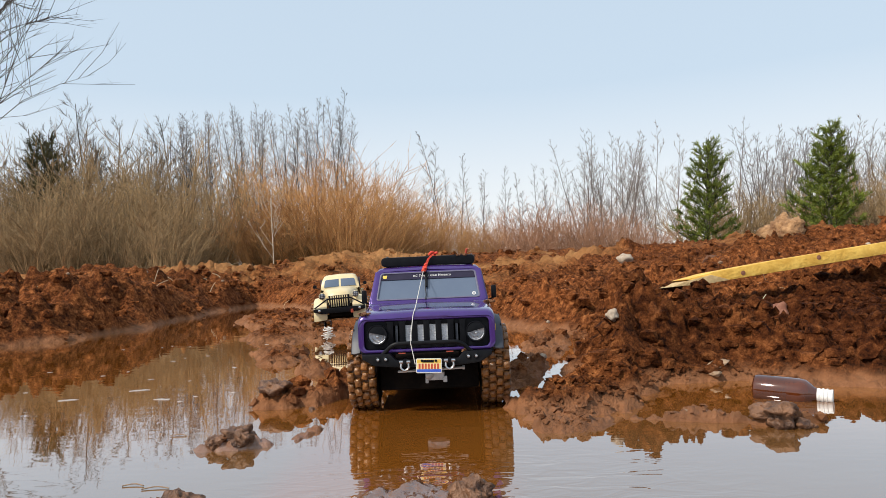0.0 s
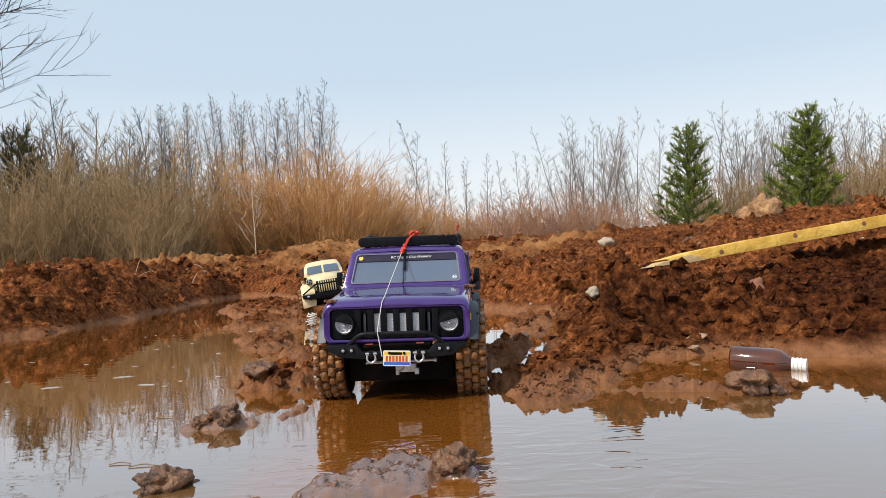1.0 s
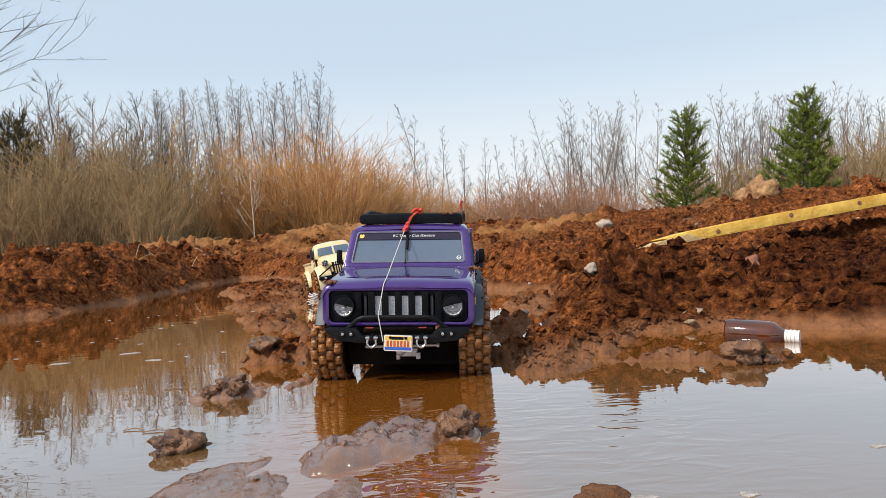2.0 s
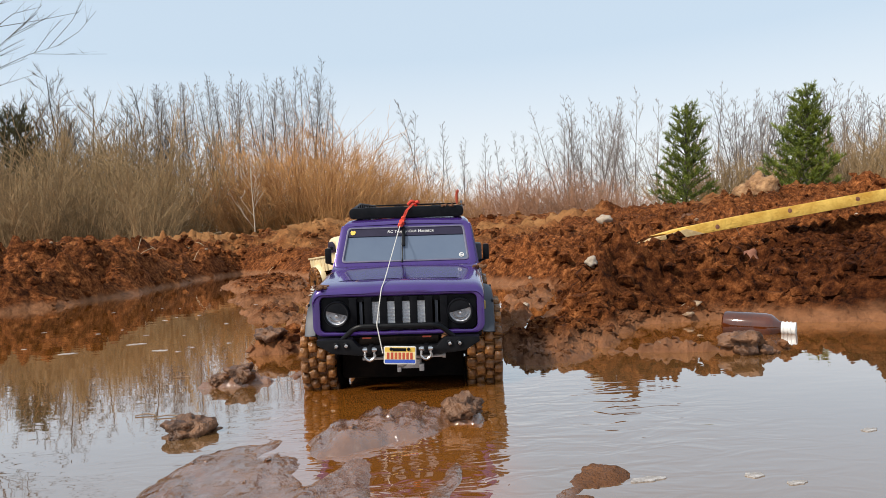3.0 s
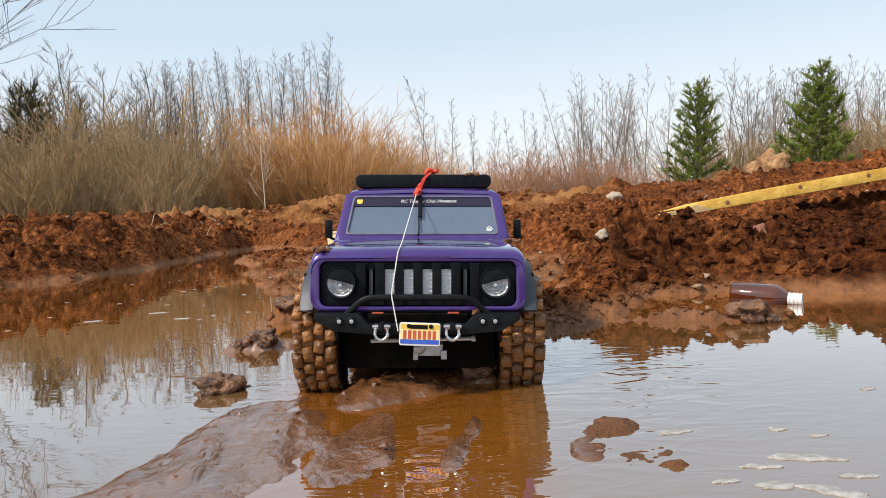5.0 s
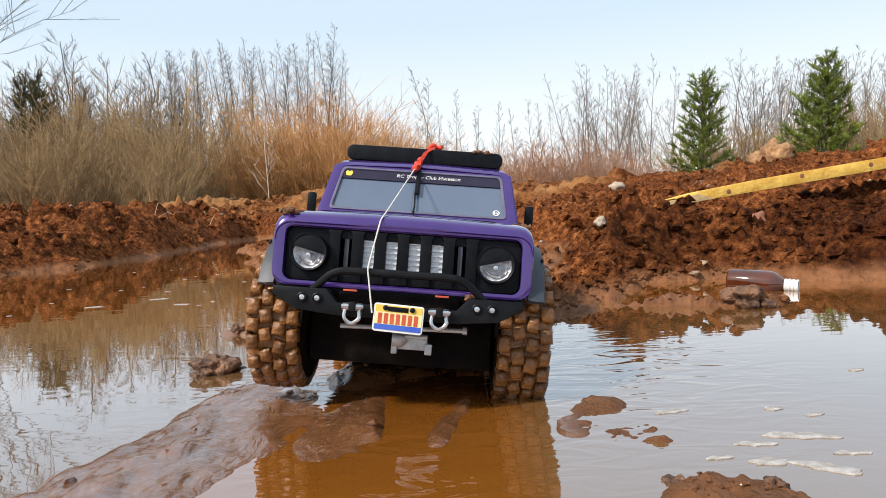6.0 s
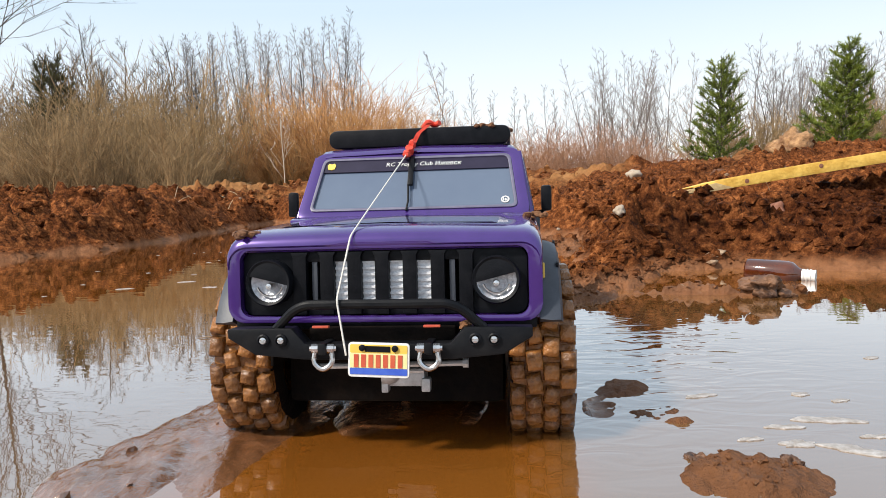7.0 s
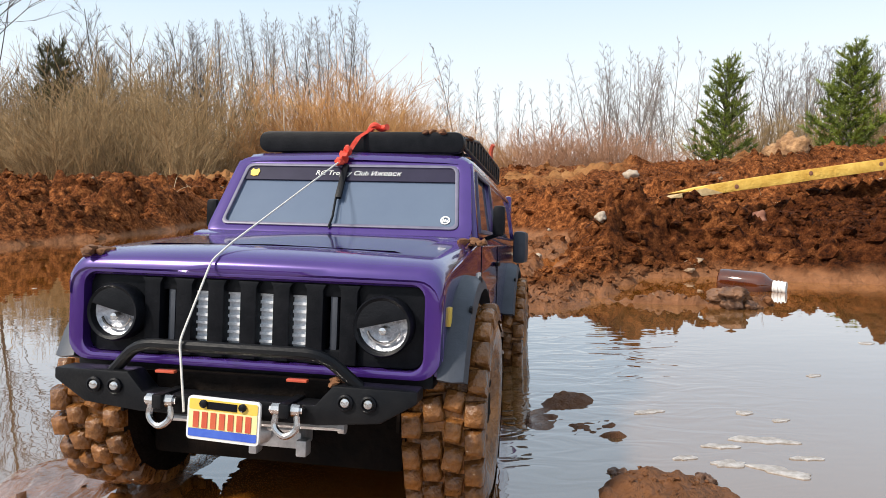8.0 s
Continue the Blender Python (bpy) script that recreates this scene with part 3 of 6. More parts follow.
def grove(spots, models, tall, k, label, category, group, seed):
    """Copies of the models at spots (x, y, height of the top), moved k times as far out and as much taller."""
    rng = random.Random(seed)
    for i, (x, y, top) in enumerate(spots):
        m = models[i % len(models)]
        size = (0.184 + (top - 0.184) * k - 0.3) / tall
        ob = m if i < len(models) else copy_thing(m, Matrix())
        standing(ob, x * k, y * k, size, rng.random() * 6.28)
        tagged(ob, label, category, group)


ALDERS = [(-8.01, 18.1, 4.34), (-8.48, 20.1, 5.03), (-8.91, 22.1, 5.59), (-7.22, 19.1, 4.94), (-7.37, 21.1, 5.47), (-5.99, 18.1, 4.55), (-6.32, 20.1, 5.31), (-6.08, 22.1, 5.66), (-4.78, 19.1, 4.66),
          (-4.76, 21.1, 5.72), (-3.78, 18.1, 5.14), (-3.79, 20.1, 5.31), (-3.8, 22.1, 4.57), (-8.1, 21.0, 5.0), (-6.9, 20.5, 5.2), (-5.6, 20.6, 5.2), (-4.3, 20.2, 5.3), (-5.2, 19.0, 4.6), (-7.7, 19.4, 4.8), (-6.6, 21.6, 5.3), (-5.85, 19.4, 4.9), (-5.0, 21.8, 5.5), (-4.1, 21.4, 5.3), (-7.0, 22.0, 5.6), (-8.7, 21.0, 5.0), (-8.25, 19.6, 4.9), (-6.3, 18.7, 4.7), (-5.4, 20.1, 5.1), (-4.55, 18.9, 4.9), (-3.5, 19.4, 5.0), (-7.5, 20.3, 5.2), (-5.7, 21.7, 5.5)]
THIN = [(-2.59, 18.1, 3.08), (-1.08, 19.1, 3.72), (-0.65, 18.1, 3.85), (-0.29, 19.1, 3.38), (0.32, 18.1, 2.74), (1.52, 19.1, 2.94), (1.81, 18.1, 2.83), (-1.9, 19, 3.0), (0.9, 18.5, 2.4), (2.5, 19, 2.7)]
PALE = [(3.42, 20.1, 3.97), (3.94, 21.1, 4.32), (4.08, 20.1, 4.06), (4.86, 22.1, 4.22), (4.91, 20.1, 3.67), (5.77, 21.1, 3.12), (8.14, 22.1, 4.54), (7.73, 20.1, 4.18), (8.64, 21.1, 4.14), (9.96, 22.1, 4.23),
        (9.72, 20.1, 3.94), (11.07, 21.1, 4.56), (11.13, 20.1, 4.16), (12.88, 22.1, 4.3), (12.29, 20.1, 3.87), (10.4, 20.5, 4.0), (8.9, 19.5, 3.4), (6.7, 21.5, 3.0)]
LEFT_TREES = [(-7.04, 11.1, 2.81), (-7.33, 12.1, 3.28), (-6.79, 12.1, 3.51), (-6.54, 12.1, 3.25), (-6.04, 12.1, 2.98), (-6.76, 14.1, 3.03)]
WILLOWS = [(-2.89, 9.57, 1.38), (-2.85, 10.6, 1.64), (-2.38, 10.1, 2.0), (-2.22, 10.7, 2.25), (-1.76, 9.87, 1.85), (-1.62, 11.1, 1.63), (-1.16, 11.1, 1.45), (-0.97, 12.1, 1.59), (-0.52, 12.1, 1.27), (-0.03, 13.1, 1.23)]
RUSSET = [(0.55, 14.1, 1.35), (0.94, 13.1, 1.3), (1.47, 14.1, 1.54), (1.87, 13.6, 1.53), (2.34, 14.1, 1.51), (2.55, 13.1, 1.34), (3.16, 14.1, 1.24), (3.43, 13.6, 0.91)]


def scattered(seed, count, slopes, near, far, low, high):
    """Spots (x, y, top) between two directions from the camera's stand, tops by their rise over distance."""
    rng = random.Random(seed)
    out = []
    for i in range(count):
        d = rng.uniform(near, far)
        k = (i + rng.random()) / count
        out.append(((slopes[0] + (slopes[1] - slopes[0]) * k) * d, d, 0.184 + d * rng.uniform(low, high)))
    return out


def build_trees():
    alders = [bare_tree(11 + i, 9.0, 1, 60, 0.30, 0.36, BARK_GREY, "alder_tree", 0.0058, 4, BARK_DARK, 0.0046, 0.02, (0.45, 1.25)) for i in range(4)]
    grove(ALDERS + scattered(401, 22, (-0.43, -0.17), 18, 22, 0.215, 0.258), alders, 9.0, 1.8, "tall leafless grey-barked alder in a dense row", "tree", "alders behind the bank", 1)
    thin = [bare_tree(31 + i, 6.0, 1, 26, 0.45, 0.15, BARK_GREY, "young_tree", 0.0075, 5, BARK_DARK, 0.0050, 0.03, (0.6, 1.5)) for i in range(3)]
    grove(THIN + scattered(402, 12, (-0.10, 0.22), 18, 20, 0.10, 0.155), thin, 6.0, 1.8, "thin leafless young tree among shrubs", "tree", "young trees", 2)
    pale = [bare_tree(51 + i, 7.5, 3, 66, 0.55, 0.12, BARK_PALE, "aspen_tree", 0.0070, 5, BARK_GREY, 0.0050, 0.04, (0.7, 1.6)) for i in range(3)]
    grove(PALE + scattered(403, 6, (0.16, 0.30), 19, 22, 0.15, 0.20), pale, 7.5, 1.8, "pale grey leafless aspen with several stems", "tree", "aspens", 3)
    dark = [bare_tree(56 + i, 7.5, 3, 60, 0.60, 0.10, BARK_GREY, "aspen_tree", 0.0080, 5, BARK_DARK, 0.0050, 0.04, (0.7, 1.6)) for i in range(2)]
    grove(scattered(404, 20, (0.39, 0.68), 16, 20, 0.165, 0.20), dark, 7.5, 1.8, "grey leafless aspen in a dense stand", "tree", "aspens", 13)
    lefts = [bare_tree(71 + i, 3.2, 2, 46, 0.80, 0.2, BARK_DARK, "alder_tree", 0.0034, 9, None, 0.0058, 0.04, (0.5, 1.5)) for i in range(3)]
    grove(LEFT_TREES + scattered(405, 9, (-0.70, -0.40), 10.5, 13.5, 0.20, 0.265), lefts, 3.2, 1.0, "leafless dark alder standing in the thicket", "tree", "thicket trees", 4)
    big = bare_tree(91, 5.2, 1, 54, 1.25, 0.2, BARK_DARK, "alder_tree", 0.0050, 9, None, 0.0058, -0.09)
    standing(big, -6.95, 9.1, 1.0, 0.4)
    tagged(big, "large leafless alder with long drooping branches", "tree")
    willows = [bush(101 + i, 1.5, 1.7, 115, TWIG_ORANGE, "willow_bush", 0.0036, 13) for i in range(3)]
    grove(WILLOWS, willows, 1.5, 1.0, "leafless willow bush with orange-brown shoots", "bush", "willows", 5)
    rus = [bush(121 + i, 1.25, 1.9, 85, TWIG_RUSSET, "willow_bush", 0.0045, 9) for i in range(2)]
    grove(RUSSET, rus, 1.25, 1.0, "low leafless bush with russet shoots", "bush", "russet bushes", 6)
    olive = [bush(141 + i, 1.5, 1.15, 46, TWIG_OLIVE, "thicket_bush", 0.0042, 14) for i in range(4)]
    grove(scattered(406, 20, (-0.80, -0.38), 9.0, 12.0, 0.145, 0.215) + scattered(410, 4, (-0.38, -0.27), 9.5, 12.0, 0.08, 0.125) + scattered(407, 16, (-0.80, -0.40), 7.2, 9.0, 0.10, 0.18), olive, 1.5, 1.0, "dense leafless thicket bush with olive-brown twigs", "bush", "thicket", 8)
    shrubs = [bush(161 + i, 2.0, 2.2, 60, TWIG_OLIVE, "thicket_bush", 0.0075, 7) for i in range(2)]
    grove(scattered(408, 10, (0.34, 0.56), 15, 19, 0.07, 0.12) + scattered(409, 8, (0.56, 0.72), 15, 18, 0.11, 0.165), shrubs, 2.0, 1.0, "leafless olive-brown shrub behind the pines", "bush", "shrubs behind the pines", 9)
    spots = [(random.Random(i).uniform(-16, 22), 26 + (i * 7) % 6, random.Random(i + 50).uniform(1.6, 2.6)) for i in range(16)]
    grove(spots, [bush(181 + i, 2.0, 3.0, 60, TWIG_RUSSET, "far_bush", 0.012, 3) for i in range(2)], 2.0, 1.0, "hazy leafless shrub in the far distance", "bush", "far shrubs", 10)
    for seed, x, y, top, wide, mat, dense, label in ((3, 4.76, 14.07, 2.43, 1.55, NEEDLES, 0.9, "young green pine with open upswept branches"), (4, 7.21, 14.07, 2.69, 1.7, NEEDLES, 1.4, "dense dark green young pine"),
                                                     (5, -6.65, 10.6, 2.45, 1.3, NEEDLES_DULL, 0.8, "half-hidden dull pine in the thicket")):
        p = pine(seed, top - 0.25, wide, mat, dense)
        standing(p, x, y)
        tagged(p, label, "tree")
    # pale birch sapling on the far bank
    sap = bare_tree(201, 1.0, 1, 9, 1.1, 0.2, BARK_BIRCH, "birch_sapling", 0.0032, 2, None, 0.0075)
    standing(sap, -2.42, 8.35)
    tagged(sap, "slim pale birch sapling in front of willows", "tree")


build_trees()


# ---- shaping helpers ----
def part(name, bm, mat, parent, label="", angle=32):
    """Links a bmesh as one mesh under a thing or a part."""
    bmesh.ops.recalc_face_normals(bm, faces=bm.faces)
    me = bpy.data.meshes.new(name)
    bm.to_mesh(me)
    bm.free()
    me.materials.append(mat)
    me.shade_smooth()
    me.set_sharp_from_angle(angle=radians(angle))
    ob = new(name, me)
    ob.parent = parent
    return tagged(ob, label)


def bevelled(bm, width, segments=2, angle=28):
    edges = [e for e in bm.edges if len(e.link_faces) == 2 and e.calc_face_angle(0) > radians(angle)]
    if edges and width:
        bmesh.ops.bevel(bm, geom=edges, offset=width, segments=segments, affect="EDGES", profile=0.6, clamp_overlap=True)
    return bm


def block(x0, x1, y0, y1, z0, z1, bevel=0.0008, bm=None, turn=None):
    out = bmesh.new()
    vs = [out.verts.new((x, y, z)) for z in (z0, z1) for y in (y0, y1) for x in (x0, x1)]
    for f in ((0, 1, 3, 2), (4, 6, 7, 5), (0, 4, 5, 1), (2, 3, 7, 6), (0, 2, 6, 4), (1, 5, 7, 3)):
        out.faces.new([vs[i] for i in f])
    bmesh.ops.recalc_face_normals(out, faces=out.faces)
    bevelled(out, bevel)
    if turn is not None:
        out.transform(turn)
    return joined(bm, out)


def joined(bm, other):
    if bm is None:
        return other
    me = bpy.data.meshes.new("join")
    other.to_mesh(me)
    other.free()
    bm.from_mesh(me)
    bpy.data.meshes.remove(me)
    return bm


def prism(points, axis, a, b, bevel=0.0008, bm=None, segments=2):
    """A flat outline (two coordinates, in the order of the remaining axes) drawn out along an axis."""
    out = bmesh.new()

    def place(p, w):
        return {"x": (w, p[0], p[1]), "y": (p[0], w, p[1]), "z": (p[0], p[1], w)}[axis]

    lo, hi = [out.verts.new(place(p, a)) for p in points], [out.verts.new(place(p, b)) for p in points]
    out.faces.new(lo)
    out.faces.new(hi)
    for i in range(len(points)):
        j = (i + 1) % len(points)
        out.faces.new((lo[i], lo[j], hi[j], hi[i]))
    bmesh.ops.recalc_face_normals(out, faces=out.faces)
    bevelled(out, bevel, segments)
    return joined(bm, out)


def round_rect(cx, cz, w, h, r, n=5):
    pts = []
    for sx, sz, a0 in ((1, 1, 0), (-1, 1, 90), (-1, -1, 180), (1, -1, 270)):
        for k in range(n + 1):
            a = radians(a0 + 90 * k / n)
            pts.append((cx + sx * (w / 2 - r) + r * math.cos(a), cz + sz * (h / 2 - r) + r * math.sin(a)))
    return pts


def ring(outer, inner, axis, a, b, bevel=0.001, bm=None):
    """A frame between two outlines of equal count, from a to b along an axis."""
    out = bmesh.new()

    def place(p, w):
        return {"x": (w, p[0], p[1]), "y": (p[0], w, p[1]), "z": (p[0], p[1], w)}[axis]

    loops = [[out.verts.new(place(p, w)) for p in pts] for pts, w in ((outer, a), (inner, a), (inner, b), (outer, b))]
    n = len(outer)
    for q in range(4):
        l0, l1 = loops[q], loops[(q + 1) % 4]
        for i in range(n):
            j = (i + 1) % n
            out.faces.new((l0[i], l0[j], l1[j], l1[i]))
    bmesh.ops.recalc_face_normals(out, faces=out.faces)
    bevelled(out, bevel, 2, 50)
    return joined(bm, out)


def tube(points, r, bm=None, sides=8, ends=True):
    """A round bar along points."""
    out = bmesh.new()
    pts = [Vector(p) for p in points]
    loops, up = [], None
    for i, p in enumerate(pts):
        d = (pts[min(i + 1, len(pts) - 1)] - pts[max(i - 1, 0)]).normalized()
        if up is None:
            up = d.orthogonal().normalized()
        up = (up - d * up.dot(d)).normalized()
        side = d.cross(up)
        loops.append([out.verts.new(p + (up * math.cos(6.2832 * k / sides) + side * math.sin(6.2832 * k / sides)) * r) for k in range(sides)])
    for l0, l1 in zip(loops, loops[1:]):
        for k in range(sides):
            out.faces.new((l0[k], l0[(k + 1) % sides], l1[(k + 1) % sides], l1[k]))
    if ends:
        out.faces.new(loops[0])
        out.faces.new(loops[-1])
    return joined(bm, out)


def rounded_path(points, r, n=4):
    """Points with their corners cut to arcs."""
    pts = [Vector(p) for p in points]
    out = [pts[0]]
    for a, b, c in zip(pts, pts[1:], pts[2:]):
        p, q = b + (a - b).normalized() * r, b + (c - b).normalized() * r
        for k in range(n + 1):
            t = k / n
            out.append(p * (1 - t) ** 2 + b * 2 * t * (1 - t) + q * t * t)
    return out + [pts[-1]]


def loft(sections, bm=None, closed=False, caps=False):
    out = bmesh.new()
    rows = [[out.verts.new(p) for p in s] for s in sections]
    for r0, r1 in zip(rows, rows[1:]):
        n = len(r0)
        for i in range(n if closed else n - 1):
            out.faces.new((r0[i], r0[(i + 1) % n], r1[(i + 1) % n], r1[i]))
    if caps:
        out.faces.new(rows[0])
        out.faces.new(rows[-1])
    return joined(bm, out)


def lathe(profile, axis="y", steps=24, bm=None, centre=(0, 0, 0), open_front=False):
    """Turns (along, radius) pairs round an axis."""
    out = bmesh.new()
    c = Vector(centre)
    rows = []
    for a, r in profile:
        row = []
        for k in range(steps):
            w = 6.28318 * k / steps
            u, v = r * math.cos(w), r * math.sin(w)
            row.append(out.verts.new(c + Vector({"x": (a, u, v), "y": (u, a, v), "z": (u, v, a)}[axis])))
        rows.append(row)
    for r0, r1 in zip(rows, rows[1:]):
        for k in range(steps):
            out.faces.new((r0[k], r0[(k + 1) % steps], r1[(k + 1) % steps], r1[k]))
    for row in rows[-1:] if open_front else (rows[0], rows[-1]):
        out.faces.new(row)
    return joined(bm, out)


def crumb(seed, size, bm=None, at=(0, 0, 0), rough=0.35, squash=0.7, sub=2):
    """An uneven clod or pebble."""
    out = bmesh.new()
    bmesh.ops.create_icosphere(out, subdivisions=sub, radius=1)
    off = Vector((seed * 3.7, seed * 1.3, seed * 7.1))
    for v in out.verts:
        k = 1 + rough * noise.noise(v.co * 1.3 + off) + 0.5 * rough * noise.noise(v.co * 3.1 + off) + 0.25 * rough * noise.noise(v.co * 7 + off)
        v.co = Vector((v.co.x * k, v.co.y * k, v.co.z * k * squash)) * size + Vector(at)
    return joined(bm, out)


def words(text, size, mat, parent, m, name="lettering", label=""):
    cu = bpy.data.curves.new(name, "FONT")
    cu.body, cu.size, cu.align_x, cu.align_y, cu.extrude, cu.resolution_u, cu.shear = text, size, "CENTER", "CENTER", 0.00008, 2, 0.15
    tmp = new(name, cu)
    me = bpy.data.meshes.new_from_object(tmp.evaluated_get(bpy.context.evaluated_depsgraph_get()))
    bpy.data.objects.remove(tmp)
    bpy.data.curves.remove(cu)
    me.materials.clear()
    me.materials.append(mat)
    ob = new(name, me)
    ob.parent = parent
    ob.matrix_basis = m
    return tagged(ob, label)


# ---- vehicle materials ----
PURPLE = material("purple_metallic_paint", (0.046, 0.016, 0.150), 0.22, 0.35, color2=(0.060, 0.022, 0.180), scale=30, coat=1.0)
BLACK = material("black_plastic", (0.0035, 0.0042, 0.006), 0.42, color2=(0.008, 0.0085, 0.011), scale=120, bump=0.15, bump_scale=900, spec=0.12)
STEEL_BLACK = material("black_coated_steel", (0.0035, 0.0042, 0.006), 0.40, 0.0, color2=(0.010, 0.010, 0.011), scale=60, bump=0.12, bump_scale=700, spec=0.15)
GREY_PLASTIC = material("grey_plastic", (0.028, 0.034, 0.046), 0.5, color2=(0.044, 0.050, 0.066), scale=70, bump=0.1, bump_scale=800)
GLASS_TINT = material("smoked_screen", (0.080, 0.108, 0.165), 0.05, 0.0, color2=(0.105, 0.138, 0.195), scale=6, coat=1.0)
BAND = material("dark_sun_band", (0.016, 0.013, 0.030), 0.30, color2=(0.024, 0.020, 0.042), scale=40, spec=0.3)
RUBBER_GREY = material("grey_seal", (0.085, 0.080, 0.130), 0.45, color2=(0.13, 0.125, 0.185), scale=80)
CHROME = material("polished_steel", (0.70, 0.70, 0.70), 0.22, 1.0, color2=(0.5, 0.48, 0.46), scale=150)
SILVER_MESH = material("silver_grille_mesh", (0.60, 0.62, 0.66), 0.4, 0.2, color2=(0.85, 0.86, 0.88), scale=500)
REFLECTOR = material("lamp_reflector", (0.62, 0.62, 0.65), 0.2, 0.4, color2=(0.30, 0.30, 0.33), scale=260, bump=0.4, bump_scale=500)
ALUMINIUM = material("satin_aluminium", (0.55, 0.55, 0.56), 0.42, 0.5, color2=(0.38, 0.38, 0.39), scale=180)
WHITE = material("white_paint", (0.75, 0.75, 0.74), 0.45, color2=(0.62, 0.61, 0.58), scale=200)
YELLOW = material("yellow_print", (0.75, 0.52, 0.06), 0.45, color2=(0.68, 0.45, 0.08), scale=150)
AMBER_BACK = material("sand_print", (0.82, 0.68, 0.36), 0.45, color2=(0.78, 0.60, 0.26), scale=150)
BLUE = material("blue_print", (0.03, 0.08, 0.45), 0.45, color2=(0.05, 0.12, 0.5), scale=150)
RED_PRINT = material("red_print", (0.45, 0.06, 0.03), 0.5, color2=(0.5, 0.1, 0.04), scale=150)
RED_STRAP = material("red_webbing", (0.62, 0.045, 0.022), 0.7, color2=(0.75, 0.09, 0.05), scale=150, bump=0.3, bump_scale=1500)
ROPE = material("pale_rope", (0.66, 0.64, 0.60), 0.8, color2=(0.48, 0.46, 0.42), scale=900, bump=0.4, bump_scale=2500)
TYRE_MUD = material("mud_coated_rubber", (0.060, 0.022, 0.006), 0.20, color2=(0.33, 0.135, 0.034), scale=45, bump=0.7, bump_scale=260, vary=0.3)
CAKED = material("caked_mud", (0.07, 0.026, 0.010), 0.8, color2=(0.22, 0.095, 0.036), scale=70, bump=0.6, bump_scale=300)
CREAM = material("cream_paint", (0.72, 0.60, 0.36), 0.4, color2=(0.60, 0.48, 0.27), scale=14, coat=0.3)
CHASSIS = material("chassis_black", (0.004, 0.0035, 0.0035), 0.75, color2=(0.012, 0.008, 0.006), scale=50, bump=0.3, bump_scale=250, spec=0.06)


def wheel_model(radius, width, lugs, rows, parent, side, where):
    """A chunky mud tyre on its rim, turning about x."""
    hub = new("wheel")
    hub.parent = parent
    hub.matrix_basis = pose(*where)
    w = width / 2
    core = radius * 0.90
    bm = lathe([(-w * 0.72, radius * 0.50), (-w * 0.95, radius * 0.62), (-w, radius * 0.76), (-w * 0.90, core * 0.965), (-w * 0.55, core), (0, core * 1.006), (w * 0.55, core), (w * 0.90, core * 0.965),
                (w, radius * 0.76), (w * 0.95, radius * 0.62), (w * 0.72, radius * 0.50)], "x", 44)
    rng = random.Random(int(radius * 1e4) + int(where[0] * 1000) + int(where[1] * 1000))
    shapes = []
    for k in range(4):
        lw, ll, h = w / rows * (0.80 + 0.05 * k), 6.283 * radius / lugs * (0.30 + 0.03 * ((k * 2) % 4) * 0.9), radius * (0.100 + 0.004 * k)
        vs = [((sx * lw * g), (sy * ll * g), z) for z, g in ((core * 0.95, 1.18), (core + h * 0.40, 1.04), (core + h * 0.80, 0.88), (core + h, 0.58)) for sx, sy in ((-1, -1), (1, -1), (1, 1), (-1, 1))]
        fs = [(q + i, q + (i + 1) % 4, q + 4 + (i + 1) % 4, q + 4 + i) for q in (0, 4, 8) for i in range(4)] + [(12, 13, 14, 15)]
        me = bpy.data.meshes.new("tread_lug")
        me.from_pydata(vs, [], fs)
        me.materials.append(TYRE_MUD)
        me.shade_smooth()
        me.set_sharp_from_angle(angle=radians(62))
        shapes.append(me)
    for i in range(lugs):
        for r in range(rows):
            edge = r in (0, rows - 1)
            a = 360.0 * (i + (0.5 if r % 2 else 0.0)) / lugs + rng.gauss(0, 1.0)
            lug = new("tread_lug", rng.choice(shapes))
            lug.parent = hub
            lug.matrix_basis = Matrix.Rotation(radians(a), 4, "X") @ Matrix.Translation(((-1 + 2 * (r + 0.5) / rows) * w, 0, -radius * 0.012 * edge)) @ Matrix.Rotation(radians(rng.gauss(0, 3) + (9 if r % 2 else -9) * (not edge)), 4, "Z")
    part("tyre", bm, TYRE_MUD, hub, "mud-covered knobbly black tyre", 75)
    rim = lathe([(-w * 0.6, radius * 0.52), (-w * 0.5, radius * 0.46), (w * 0.5 * 1, radius * 0.46), (w * 0.6, radius * 0.52)], "x", 24)
    face = side * w * 0.45
    lathe([(face - 0.002, radius * 0.47), (face + side * 0.002, radius * 0.40), (face + side * 0.003, radius * 0.18), (face + side * 0.007, radius * 0.14), (face + side * 0.007, 0.0005)], "x", 20, rim)
    for k in range(6):
        a = 6.2832 * k / 6
        lathe([(face, 0.0022), (face + side * 0.006, 0.0022), (face + side * 0.0065, 0.001)], "x", 6, rim, (0, math.cos(a) * radius * 0.3, math.sin(a) * radius * 0.3))
    part("rim", rim, CHASSIS, hub, "dirty black rim")
    # near-black disc that paints the underbody's shade onto the tyre's inner side
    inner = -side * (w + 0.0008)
    part("sidewall_shade", lathe([(-side * w * 0.70, radius * 0.50), (inner, radius * 0.60), (inner, radius * 0.78), (-side * w * 0.93, radius * 0.885), (-side * w * 0.60, radius * 0.60)], "x", 36), CHASSIS, hub, "inner sidewall disc, black for the shade under the body")
    return hub


def arch(cy, cz, r, a0, a1, n=9):
    return [(cy + r * math.cos(radians(a0 + (a1 - a0) * k / n)), cz + r * math.sin(radians(a0 + (a1 - a0) * k / n))) for k in range(n + 1)]


